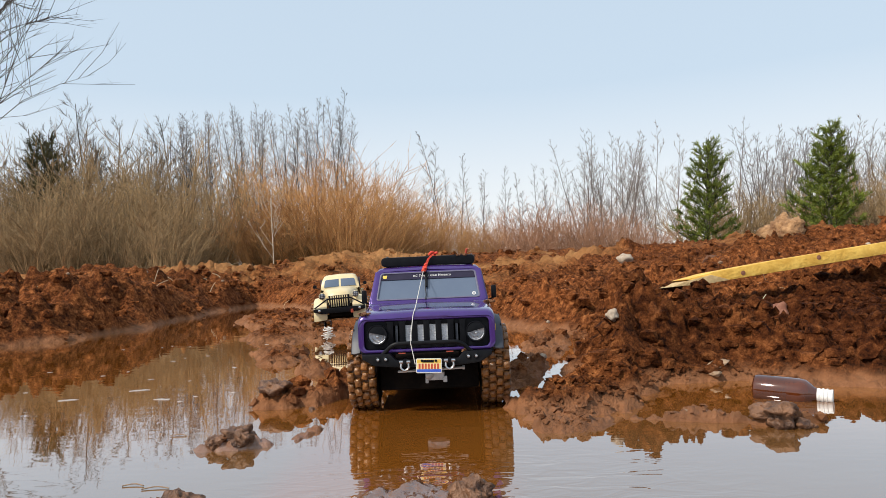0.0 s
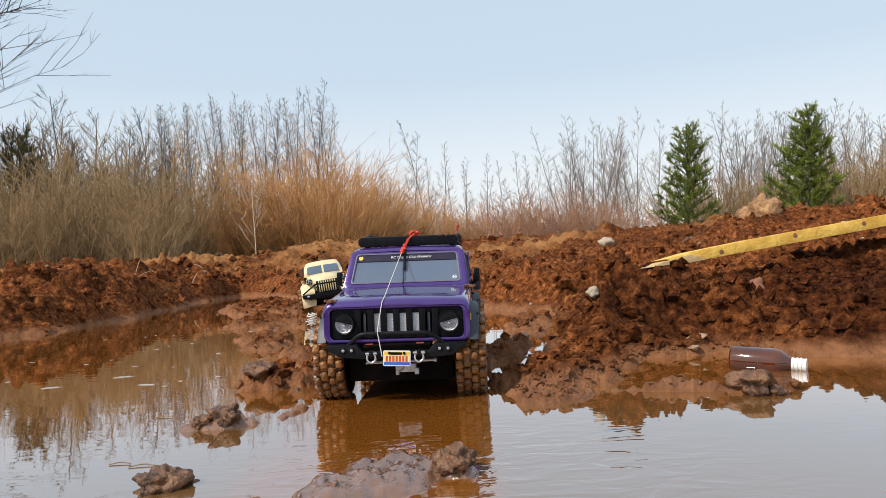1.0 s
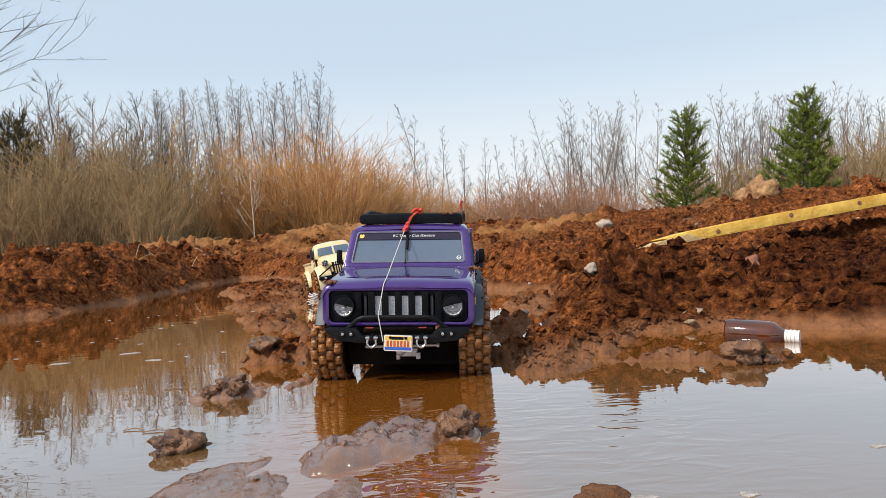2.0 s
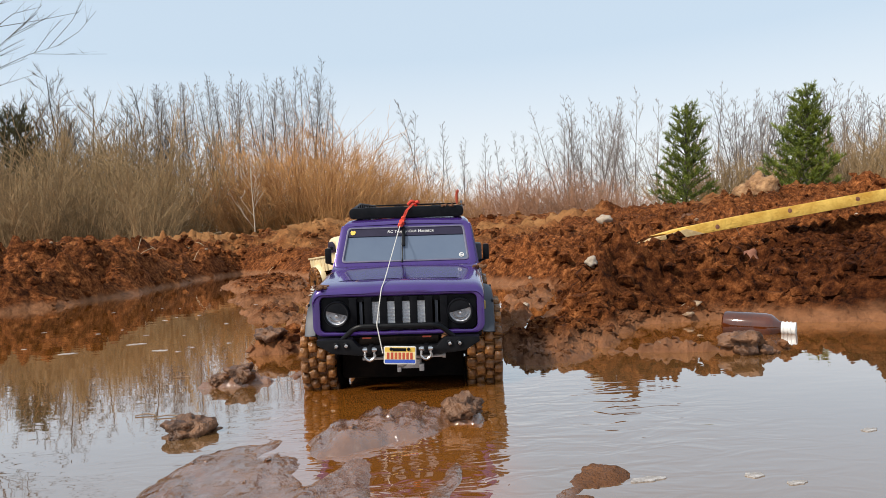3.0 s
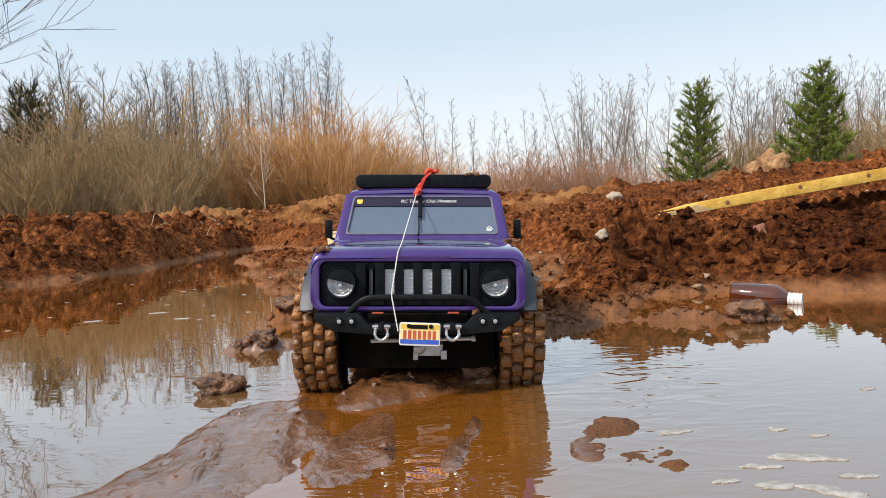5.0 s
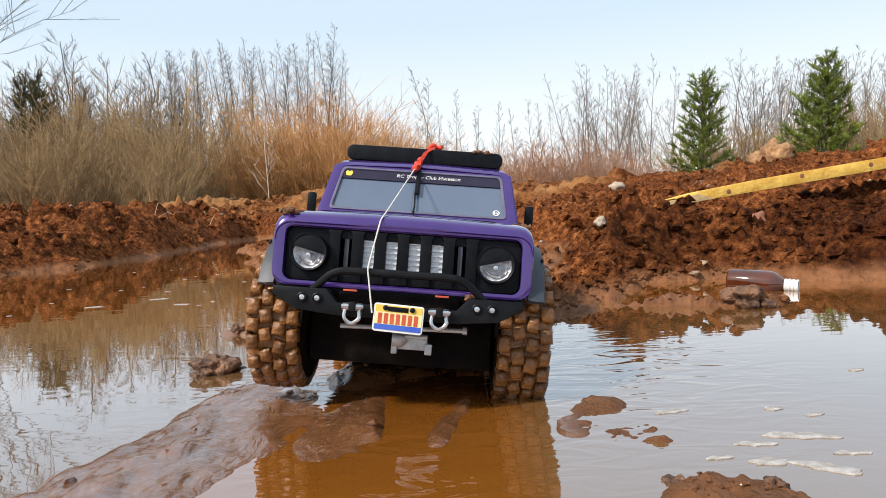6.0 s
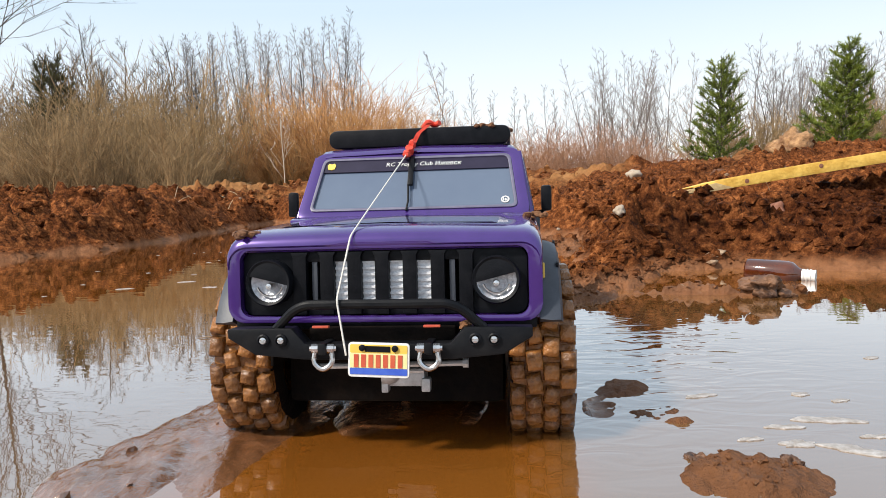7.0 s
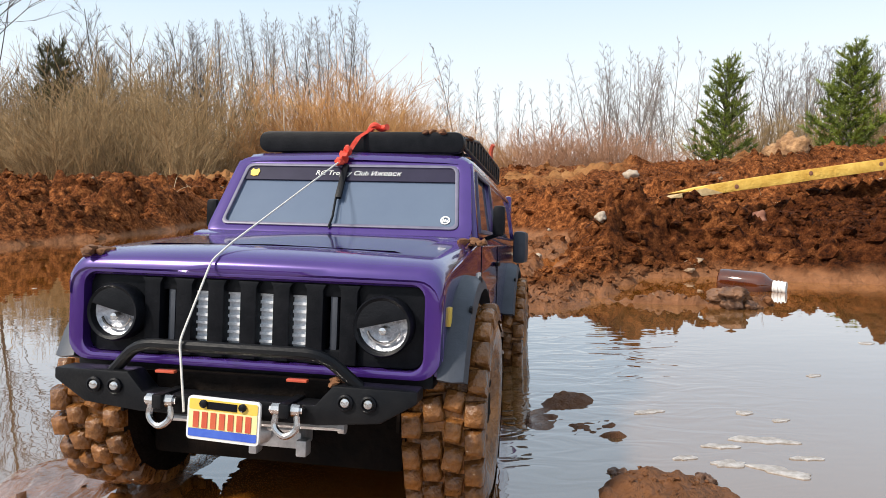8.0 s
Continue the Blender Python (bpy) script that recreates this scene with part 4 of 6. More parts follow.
AX_F, AX_R, WHEEL_R, WHEEL_Z = 0.0614, 0.365, 0.0525, 0.0525


def build_off_roader():
    """Scale-model off-road wagon; front towards -y, x across, z up from the tyres' feet."""
    car = new("model_off_roader")
    tagged(car, "purple radio-controlled off-road wagon with muddy tyres", "model car")
    # sides with wheel arches
    outline = [(0.004, 0.077), (AX_F - 0.0545, 0.0775)] + arch(AX_F, 0.056, 0.0575, 158, 14) + [(AX_F + 0.064, 0.070), (AX_R - 0.064, 0.070)] + arch(AX_R, 0.056, 0.0575, 166, 14) + [
        (0.455, 0.078), (0.462, 0.085), (0.462, 0.128), (0.455, 0.136), (0.11, 0.134), (0.02, 0.122), (0.004, 0.118)]
    for s in (-1, 1):
        side = part("side_panel", prism(outline, "x", s * 0.0795, s * 0.0875, 0.0022, segments=3), PURPLE, car)
        # door outline, a thin shadow gap and handle
        for y in (0.135, 0.245):
            part("door_gap", block(s * 0.0873, s * 0.0879, y - 0.0004, y + 0.0004, 0.078, 0.134, 0), BLACK, side)
        part("door_handle", block(s * 0.0875, s * 0.0905, 0.222, 0.238, 0.119, 0.1225, 0.001), BLACK, side)
        part("badge", block(s * 0.0873, s * 0.0884, 0.112, 0.128, 0.114, 0.118, 0.0003), WHITE, side)
        part("marker_lamp", block(s * 0.0865, s * 0.0888, 0.012, 0.0175, 0.098, 0.1065, 0.0006), YELLOW, side, "small amber side marker")
        # flares over the wheels
        for cy in (AX_F, AX_R):
            o, i2 = arch(cy, 0.055, 0.0645, 160, 4, 14), arch(cy, 0.055, 0.0575, 160, 4, 14)
            secs = []
            for (oy, oz), (iy, iz) in zip(o, i2):
                secs.append([(s * 0.0855, oy, oz), (s * 0.0915, oy, oz - 0.0008), (s * 0.0965, (oy * 0.65 + iy * 0.35), oz * 0.65 + iz * 0.35), (s * 0.0980, iy, iz), (s * 0.0950, iy, iz), (s * 0.0855, iy, iz)])
            flare = part("fender_flare", loft(secs, None, True, True), GREY_PLASTIC, car, "dull blue-grey plastic flare", 40)
            for k in (3, 6, 9, 12):
                y, z = o[k]
                bolt = lathe([(0.0, 0.0022), (0.0012, 0.0022), (0.0016, 0.0012)], "x", 8)
                bolt.transform(Matrix.Translation((s * 0.0955 if s > 0 else s * 0.0955 - 0.0012, cy + (y - cy) * 0.955, 0.055 + (z - 0.055) * 0.955)))
                part("bolt", bolt, BLACK, flare)
    # hood with a rolled front edge
    def hood_row(y, z, w, drop, crown=0.002):
        pts = [(-w, y, z - drop)]
        for k in range(6):
            a = radians(180 - 90 * k / 5)
            pts.append((-w + 0.010 + 0.010 * math.cos(a), y, z - 0.010 + 0.010 * math.sin(a)))
        for k in range(1, 8):
            t = k / 8
            pts.append((-w + 0.010 + (2 * w - 0.020) * t, y, z + crown * math.sin(math.pi * t)))
        for k in range(6):
            a = radians(90 - 90 * k / 5)
            pts.append((w - 0.010 + 0.010 * math.cos(a), y, z - 0.010 + 0.010 * math.sin(a)))
        return pts + [(w, y, z - drop)]
    rows = [hood_row(0.001, 0.1155, 0.0850, 0.012, 0.0), hood_row(-0.0018, 0.1185, 0.0862, 0.012, 0.0004), hood_row(-0.0012, 0.1215, 0.0870, 0.012, 0.0008), hood_row(0.002, 0.1243, 0.0874, 0.012, 0.0012), hood_row(0.008, 0.1265, 0.0877, 0.012, 0.0016),
            hood_row(0.02, 0.1285, 0.0878, 0.014), hood_row(0.06, 0.1325, 0.0878, 0.018), hood_row(0.112, 0.1370, 0.0878, 0.02)]
    hood = part("hood", loft(rows), PURPLE, car, "glossy purple hood", 50)
    panel = [[(-0.066, 0.022, 0.1288), (-0.060, 0.024, 0.1302), (0, 0.024, 0.1314), (0.060, 0.024, 0.1302), (0.066, 0.022, 0.1288)], [(-0.068, 0.06, 0.1328), (-0.062, 0.06, 0.1342), (0, 0.06, 0.1353), (0.062, 0.06, 0.1342), (0.068, 0.06, 0.1328)],
             [(-0.070, 0.110, 0.1370), (-0.064, 0.110, 0.1382), (0, 0.110, 0.1394), (0.064, 0.110, 0.1382), (0.070, 0.110, 0.1370)]]
    part("hood_panel", loft(panel), PURPLE, hood, "", 60)
    # front with a recessed grille
    front = part("front_panel", ring(round_rect(0, 0.0975, 0.1745, 0.043, 0.010), round_rect(0, 0.0980, 0.1590, 0.0365, 0.006), "y", -0.001, 0.016, 0.0016), PURPLE, car)
    part("chin", block(-0.084, 0.084, 0.002, 0.03, 0.072, 0.079, 0.002), BLACK, front)
    grille = part("grille", ring(round_rect(0, 0.0980, 0.1585, 0.0360, 0.006), round_rect(0, 0.0980, 0.0900, 0.0230, 0.002), "y", 0.0035, 0.012, 0.0008), BLACK, car, "matt black grille surround")
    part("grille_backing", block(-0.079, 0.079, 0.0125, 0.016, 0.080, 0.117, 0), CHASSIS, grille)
    for x in (-0.0462, -0.0308, -0.0154, 0.0, 0.0154, 0.0308, 0.0462):
        bm = prism([(x - 0.0038, 0.0805), (x + 0.0038, 0.0805), (x + 0.0038, 0.1125), (x + 0.0052, 0.1150), (x - 0.0052, 0.1150), (x - 0.0038, 0.1125)], "y", 0.0005, 0.011, 0.0006)
        part("grille_bar", bm, BLACK, grille)
    for x in (-0.0231, -0.0077, 0.0077, 0.0231):
        ins = block(x - 0.0042, x + 0.0042, 0.0065, 0.0078, 0.083, 0.1115, 0)
        for r in range(8):
            block(x - 0.0042, x + 0.0042, 0.0052, 0.0067, 0.0840 + r * 0.0035, 0.0853 + r * 0.0035, 0, ins)
        part("grille_mesh", ins, SILVER_MESH, grille, "silver mesh insert")
    for x in (-0.0385, 0.0385):
        part("grille_post", block(x - 0.0016, x + 0.0016, 0.004, 0.010, 0.082, 0.112, 0.0005), GREY_PLASTIC, grille)
    for s in (-1, 1):
        lamp = part("headlight", lathe([(0.0095, 0.0128), (0.0020, 0.0130), (0.0004, 0.0122), (0.0010, 0.0110), (0.0088, 0.0109)], "y", 32, None, (s * 0.0625, -0.0055, 0.0986)), BLACK, car, "round headlight with a black eyelid")
        part("lamp_bowl", lathe([(0.0045, 0.0108), (0.0058, 0.0085), (0.0075, 0.005), (0.0078, 0.0005)], "y", 28, None, (s * 0.0625, -0.0055, 0.0986), True), REFLECTOR, lamp, "bright silver reflector")
        bulb = lathe([(0.0015, 0.0004), (0.0018, 0.0016), (0.004, 0.0021), (0.0075, 0.002)], "y", 14, None, (s * 0.0625, -0.0055, 0.0966))
        for k in range(3):
            tube([(s * 0.0625 + 0.0075 * math.cos(a), -0.0013, 0.0986 + 0.0075 * math.sin(a)) for a in [radians(200 + 140 * q / 8) for q in range(9)]], 0.0006, bulb, 5) if k == 0 else None
        part("bulb", bulb, CHROME, lamp)
        chord = [(0.0118 * math.cos(radians(a)), 0.0118 * math.sin(radians(a))) for a in range(20, 192, 8)]
        chord = [(x * (-s) * -1, z) for x, z in chord]
        lid = [(s * 0.0625 + x, 0.0986 + z) for x, z in chord]
        part("eyelid", prism(lid, "y", -0.0045, -0.0029, 0.0003), BLACK, lamp, "black angry-look eyelid")
    # screen frame, leaning back
    lean = Matrix.Translation((0, 0.112, 0.1365)) @ Matrix.Rotation(radians(-33), 4, "X")
    def trapeze(wb, wt, h, r, z0=0.0, n=4):
        """A four-cornered outline, wide below, with round corners, on a leaning plane."""
        pts = rounded_path([(0, z0), (wb, z0), (wt, z0 + h), (0, z0 + h)][0:4] and [(0.0, 0, z0), (wb, 0, z0), (wt, 0, z0 + h), (0, 0, z0 + h)], r, n)
        half = [(p.x, p.z) for p in pts]
        return half + [(-x, z) for x, z in reversed(half[1:-1])]
    frame_bm = ring(trapeze(0.0845, 0.0775, 0.0625, 0.009), trapeze(0.0752, 0.0702, 0.0485, 0.005, 0.0075), "y", 0.0, 0.008, 0.0014)
    frame_bm.transform(lean)
    screen_frame = part("windscreen_frame", frame_bm, PURPLE, car)
    seal = ring(trapeze(0.0755, 0.0705, 0.0489, 0.005, 0.0073), trapeze(0.0732, 0.0684, 0.0445, 0.004, 0.0095), "y", -0.0006, 0.004, 0.0006)
    seal.transform(lean)
    part("seal", seal, RUBBER_GREY, screen_frame, "grey window seal")
    glass = prism(trapeze(0.0740, 0.0692, 0.0459, 0.004, 0.0088), "y", 0.0016, 0.0032, 0)
    glass.transform(lean)
    screen = part("windscreen", glass, GLASS_TINT, car, "smoked windscreen reflecting the sky")
    band = prism([(-0.0692, 0.0435), (0.0692, 0.0435), (0.0684, 0.0545), (-0.0684, 0.0545)], "y", 0.0004, 0.0018, 0)
    band.transform(lean)
    part("sun_band", band, BAND, screen, "black sun band with white lettering")
    words("RC Trophy Club Ижевск", 0.0052, WHITE, screen, lean @ Matrix.Translation((0.006, 0.0000, 0.0490)) @ Matrix.Rotation(radians(90), 4, "X"), "lettering", "white hand-script lettering")
    em = prism([(-0.0625, 0.046), (-0.0600, 0.0452), (-0.0575, 0.046), (-0.0568, 0.0495), (-0.058, 0.0515), (-0.0600, 0.0505), (-0.062, 0.0515), (-0.0632, 0.0495)], "y", -0.0002, 0.0006, 0)
    em.transform(lean @ Matrix.Translation((-0.0038, 0, 0.0004)))
    part("emblem", em, YELLOW, screen, "small yellow emblem sticker")
    st = ring([(0.0645 + 0.003 * math.cos(a), 0.0145 + 0.003 * math.sin(a)) for a in [k * 0.5236 for k in range(12)]], [(0.0645 + 0.0022 * math.cos(a), 0.0145 + 0.0022 * math.sin(a)) for a in [k * 0.5236 for k in range(12)]], "y", 0.0009, 0.0018, 0)
    for k in range(3):
        block(0.0629 + k * 0.0012, 0.0636 + k * 0.0012, 0.0009, 0.0018, 0.0132, 0.0158 - 0.0005 * k, 0, st)
    st.transform(lean @ Matrix.Translation((0.0020, 0, 0.0005)))
    part("sticker", st, WHITE, screen, "round white sticker")
    wiper = tube([(-0.002, -0.0012, 0.0435), (-0.004, -0.0014, 0.030), (-0.003, -0.0014, 0.014), (-0.004, -0.001, 0.006)], 0.0008, None, 6)
    block(-0.0045, -0.0005, -0.0026, -0.0004, 0.028, 0.0545, 0.0005, wiper)
    wiper.transform(lean)
    part("strap_end", wiper, BLACK, screen, "black strap end hanging over the screen")
    # cowl
    part("cowl", prism([(0.100, 0.128), (0.1145, 0.1345), (0.116, 0.139), (0.109, 0.1388), (0.100, 0.1365)], "x", -0.0845, 0.0845, 0.001), PURPLE, car)
    # roof
    y0, y1 = 0.146, 0.452
    roof_rows = []
    for y, z, w in ((y0 - 0.003, 0.1855, 0.0735), (y0, 0.1885, 0.0750), (y0 + 0.006, 0.1915, 0.0758), (y0 + 0.03, 0.1935, 0.0760), (0.30, 0.1945, 0.0758), (y1 - 0.01, 0.1930, 0.0748), (y1, 0.1885, 0.0735)):
        roof_rows.append([(-w - 0.001, y, z - 0.008), (-w, y, z - 0.004), (-w + 0.004, y, z - 0.0008), (-w + 0.012, y, z), (0, y, z + 0.0015), (w - 0.012, y, z), (w - 0.004, y, z - 0.0008), (w, y, z - 0.004), (w + 0.001, y, z - 0.008)])
    part("roof", loft(roof_rows), PURPLE, car, "", 50)
    # cab sides: pillars and windows
    for s in (-1, 1):
        bm = ring([(0.118, 0.134), (0.456, 0.134), (0.450, 0.186), (0.146, 0.186)], [(0.133, 0.1415), (0.446, 0.1415), (0.441, 0.1805), (0.1535, 0.1805)], "x", -0.003, 0.003, 0.001)
        for y in (0.236, 0.248):
            block(-0.003, 0.003, y - 0.004, y + 0.004, 0.139, 0.183, 0.0006, bm)
        tilt = Matrix.Translation((s * 0.0800, 0, 0.160)) @ Matrix.Rotation(radians(-s * 9.5), 4, "Y") @ Matrix.Translation((0, 0, -0.160))
        bm.transform(tilt)
        cab_side = part("cab_side", bm, PURPLE, car)
        for a, b in ((0.134, 0.233), (0.251, 0.446)):
            g = prism([(a, 0.140), (b, 0.140), (b - 0.004 if b > 0.3 else b, 0.182), (a + (0.019 if a < 0.2 else 0), 0.182)], "x", -0.001, 0.001, 0)
            g.transform(tilt)
            part("side_window", g, GLASS_TINT, cab_side, "smoked side window")
        trim = ring([(0.1325, 0.1410), (0.2335, 0.1410), (0.2335, 0.1812), (0.1530, 0.1812)], [(0.1365, 0.1432), (0.2310, 0.1432), (0.2310, 0.1790), (0.1552, 0.1790)], "x", s * 0.0028, s * 0.0040, 0)
        trim.transform(tilt)
        part("window_trim", trim, RUBBER_GREY, cab_side)
        mir = tube([(s * 0.085, 0.150, 0.137), (s * 0.095, 0.147, 0.141), (s * 0.0985, 0.146, 0.146)], 0.0014, None, 6)
        block(s * 0.0965 - 0.0038, s * 0.0965 + 0.0038, 0.143, 0.149, 0.1405, 0.1595, 0.0022, mir)
        part("mirror", mir, BLACK, car, "black door mirror")
    part("rear_panel", block(-0.082, 0.082, 0.448, 0.456, 0.078, 0.188, 0.003), PURPLE, car)
    part("side_box", block(0.088, 0.101, 0.405, 0.455, 0.118, 0.150, 0.004), GREY_PLASTIC, car, "grey-blue box on the rear corner")
    # chassis below; belly, side and well blocks are added to keep light out
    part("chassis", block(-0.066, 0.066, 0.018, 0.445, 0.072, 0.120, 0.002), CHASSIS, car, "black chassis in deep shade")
    part("belly_light_block", block(-0.065, 0.065, 0.034, 0.430, 0.024, 0.0725, 0.004), CHASSIS, car)
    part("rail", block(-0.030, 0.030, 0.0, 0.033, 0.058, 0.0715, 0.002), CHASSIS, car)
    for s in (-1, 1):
        part("side_light_block", block(s * 0.0720 - 0.0068, s * 0.0720 + 0.0068, 0.122, 0.305, 0.034, 0.0715, 0.003), CHASSIS, car)
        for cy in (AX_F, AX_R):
            part("well_light_block", block(s * 0.0671 - 0.0009, s * 0.0671 + 0.0009, cy - 0.050, cy + 0.058, 0.050, 0.112, 0.0006), CHASSIS, car)
    for cy in (AX_F, AX_R):
        ax = tube([(-0.075, cy, WHEEL_Z - 0.004), (0.075, cy, WHEEL_Z - 0.004)], 0.0065, None, 10)
        crumbs = lathe([(-0.013, 0.004), (-0.011, 0.012), (0.004, 0.015), (0.013, 0.010), (0.016, 0.004)], "y", 14, None, (0.012, cy, WHEEL_Z - 0.005))
        joined(ax, crumbs)
        for s in (-1, 1):
            tube([(s * 0.048, cy + 0.008, WHEEL_Z), (s * 0.045, cy + 0.014, 0.112)], 0.0055, ax, 10)
            tube([(s * 0.03, cy, WHEEL_Z), (s * 0.028, cy + 0.12, 0.068)], 0.0028, ax, 6)
        part("axle", ax, CHASSIS, car)
    rod = tube([(-0.0385, 0.005, 0.0510), (0.044, 0.001, 0.0535)], 0.0016, None, 8)
    lathe([(0.0, 0.0026), (0.003, 0.0026)], "x", 8, rod, (0.0435, 0.001, 0.0535))
    part("steering_rod", rod, ALUMINIUM, car, "bright steering rod")
    sv = block(-0.001, 0.020, 0.018, 0.034, 0.037, 0.048, 0.0012)
    block(-0.0045, -0.0005, 0.015, 0.022, 0.034, 0.041, 0.0008, sv)
    tube([(-0.002, 0.0165, 0.0465), (0.020, 0.0165, 0.0465)], 0.0016, sv, 8)
    block(0.0185, 0.0235, 0.015, 0.022, 0.0345, 0.042, 0.0008, sv)
    lathe([(0, 0.006), (0.004, 0.006), (0.008, 0.0045), (0.01, 0.002)], "x", 14, sv, (-0.004, 0.018, 0.044))
    part("servo_mount", sv, ALUMINIUM, car, "satin grey servo bracket")
    # bumper
    bp = prism([(-0.081, 0.0750), (-0.081, 0.0700), (-0.066, 0.0610), (-0.040, 0.0585), (0.040, 0.0585), (0.066, 0.0610), (0.081, 0.0700), (0.081, 0.0750), (0.046, 0.0752), (0.0385, 0.0668), (-0.0385, 0.0668), (-0.046, 0.0752)], "y", -0.0165, -0.004, 0.0010)
    bumper = part("bumper", bp, STEEL_BLACK, car, "black steel winch bumper")
    part("winch_plate", block(-0.040, 0.040, -0.004, 0.012, 0.062, 0.074, 0.001), CHASSIS, bumper)
    part("hoop", tube(rounded_path([(-0.056, -0.0115, 0.0740), (-0.0415, -0.0165, 0.0875), (0.0415, -0.0165, 0.0875), (0.056, -0.0115, 0.0740)], 0.008, 5), 0.0026, None, 10), STEEL_BLACK, bumper, "black tubular hoop")
    for s in (-1, 1):
        for dx in (0.0515, 0.0612):
            lampie = lathe([(0.0, 0.0034), (-0.0012, 0.0034), (-0.0016, 0.0026), (-0.0008, 0.0024)], "y", 16, None, (s * dx, -0.0165, 0.0688))
            spot = part("fog_lamp", lampie, BLACK, bumper)
            part("lens", lathe([(-0.0008, 0.0024), (-0.0016, 0.0017), (-0.0019, 0.0004)], "y", 12, None, (s * dx, -0.0165, 0.0688)), CHROME, spot)
        sh = tube(rounded_path([(s * 0.0278 - 0.0040, -0.0195, 0.0650), (s * 0.0278 - 0.0054, -0.0203, 0.0575), (s * 0.0278, -0.0210, 0.0535), (s * 0.0278 + 0.0054, -0.0203, 0.0575), (s * 0.0278 + 0.0040, -0.0195, 0.0650)], 0.003, 4), 0.0014, None, 8)
        tube([(s * 0.0278 - 0.0070, -0.0195, 0.0650), (s * 0.0278 + 0.0070, -0.0195, 0.0650)], 0.0016, sh, 8)
        for q in (-1, 1):
            lathe([(-0.0018, 0.0026), (0.0018, 0.0026)], "x", 10, sh, (s * 0.0278 + q * 0.0042, -0.0195, 0.0650))
        part("shackle", sh, CHROME, bumper, "bright bow shackle")
        part("recovery_tab", block(s * 0.0278 - 0.0022, s * 0.0278 + 0.0022, -0.0235, -0.004, 0.0620, 0.0680, 0.001), STEEL_BLACK, bumper)
        part("wire", block(s * 0.030 - 0.006, s * 0.030 + 0.003, -0.012, -0.009, 0.0745, 0.0758, 0.0004), RED_PRINT, bumper, "bit of red wire")
    # number plate with bars for its writing
    tip = Matrix.Translation((0.0022, -0.0235, 0.0594)) @ Matrix.Rotation(radians(2), 4, "Y")
    def flat(pts, a, b, bev=0.0):
        bm = prism(pts, "y", a, b, bev)
        bm.transform(tip)
        return bm
    plate = part("number_plate", flat(round_rect(0, 0, 0.0318, 0.0178, 0.0018), 0.0, 0.0016, 0.0003), WHITE, bumper, "small number plate with a white rim")
    part("plate_top", flat(round_rect(0, 0.0057, 0.0298, 0.0044, 0.0008), -0.0003, 0.0004), YELLOW, plate)
    part("plate_field", flat(round_rect(0, -0.0003, 0.0298, 0.0078, 0.0006), -0.0003, 0.0004), AMBER_BACK, plate)
    part("plate_foot", flat(round_rect(0, -0.0058, 0.0298, 0.0034, 0.0006), -0.0003, 0.0004), BLUE, plate)
    for k in range(7):
        x = -0.0116 + 0.0038 * k
        part("plate_bar", flat([(x - 0.0012, -0.0037), (x + 0.0012, -0.0037), (x + 0.0012, 0.0028), (x - 0.0012, 0.0028)], -0.0006, -0.0002), RED_PRINT, plate)
    part("plate_bar", flat([(-0.0070, 0.0042), (0.0060, 0.0042), (0.0060, 0.0072), (-0.0070, 0.0072)], -0.0006, -0.0002), BLACK, plate)
    for x in (-0.0085, 0.0085):
        b = lathe([(0.0, 0.0017), (-0.0012, 0.0017), (-0.0016, 0.0009)], "y", 10, None, (x, 0, 0.0062))
        b.transform(tip)
        part("plate_screw", b, BLACK, plate)
    # roof rack
    rk = prism(round_rect(0, 0.2008, 0.1420, 0.0140, 0.0060), "y", 0.158, 0.166, 0.002)
    rack = part("roof_rack", rk, BLACK, car, "black roof rack with a padded front roll")
    for s in (-1, 1):
        bm = tube([(s * 0.0690, 0.166, 0.2050), (s * 0.0690, 0.250, 0.2147), (s * 0.0690, 0.424, 0.2147)], 0.0013, None, 6)
        block(s * 0.0690 - 0.0012, s * 0.0690 + 0.0012, 0.164, 0.425, 0.1980, 0.2005, 0.0006, bm)
        for k in range(14):
            y = 0.170 + 0.0195 * k
            block(s * 0.0690 - 0.001, s * 0.0690 + 0.001, y, y + 0.006, 0.1990, min(0.2145, 0.2046 + 0.115 * (y - 0.166)), 0.0004, bm)
        part("rail", bm, BLACK, rack)
        for y in (0.19, 0.39):
            part("foot", block(s * 0.062 - 0.004, s * 0.062 + 0.004, y - 0.005, y + 0.005, 0.1930, 0.1995, 0.001), BLACK, rack)
    for k in range(9):
        y = 0.176 + 0.030 * k
        part("rack_slat", block(-0.069, 0.069, y, y + 0.009, 0.1985, 0.2002, 0.0004), BLACK, rack)
    part("rail", block(-0.0675, 0.0675, 0.4225, 0.4255, 0.2135, 0.2160, 0.0008), BLACK, rack)
    for x in (-0.030, 0.0, 0.030):
        part("rail_pad", block(x - 0.008, x + 0.008, 0.4220, 0.4250, 0.1995, 0.2130, 0.0008), BLACK, rack)
    # red strap over the rack, and the winch line to the bumper
    st = loft([[(x + dx, y, z) for dx in (-0.0019, 0.0019)] for x, y, z in ((0.012, 0.30, 0.2022), (0.010, 0.22, 0.2030), (0.0105, 0.172, 0.2120), (0.0080, 0.162, 0.2105), (0.001, 0.1535, 0.2030), (-0.003, 0.1470, 0.1930))])
    bmesh.ops.solidify(st, geom=st.faces, thickness=0.0014)
    strap = part("strap", st, RED_STRAP, rack, "red webbing strap")
    kn = crumb(4, 0.0036, None, (-0.0045, 0.1415, 0.1885), 0.5, 1.0)
    crumb(9, 0.0030, kn, (-0.0025, 0.1435, 0.1935), 0.6, 1.0)
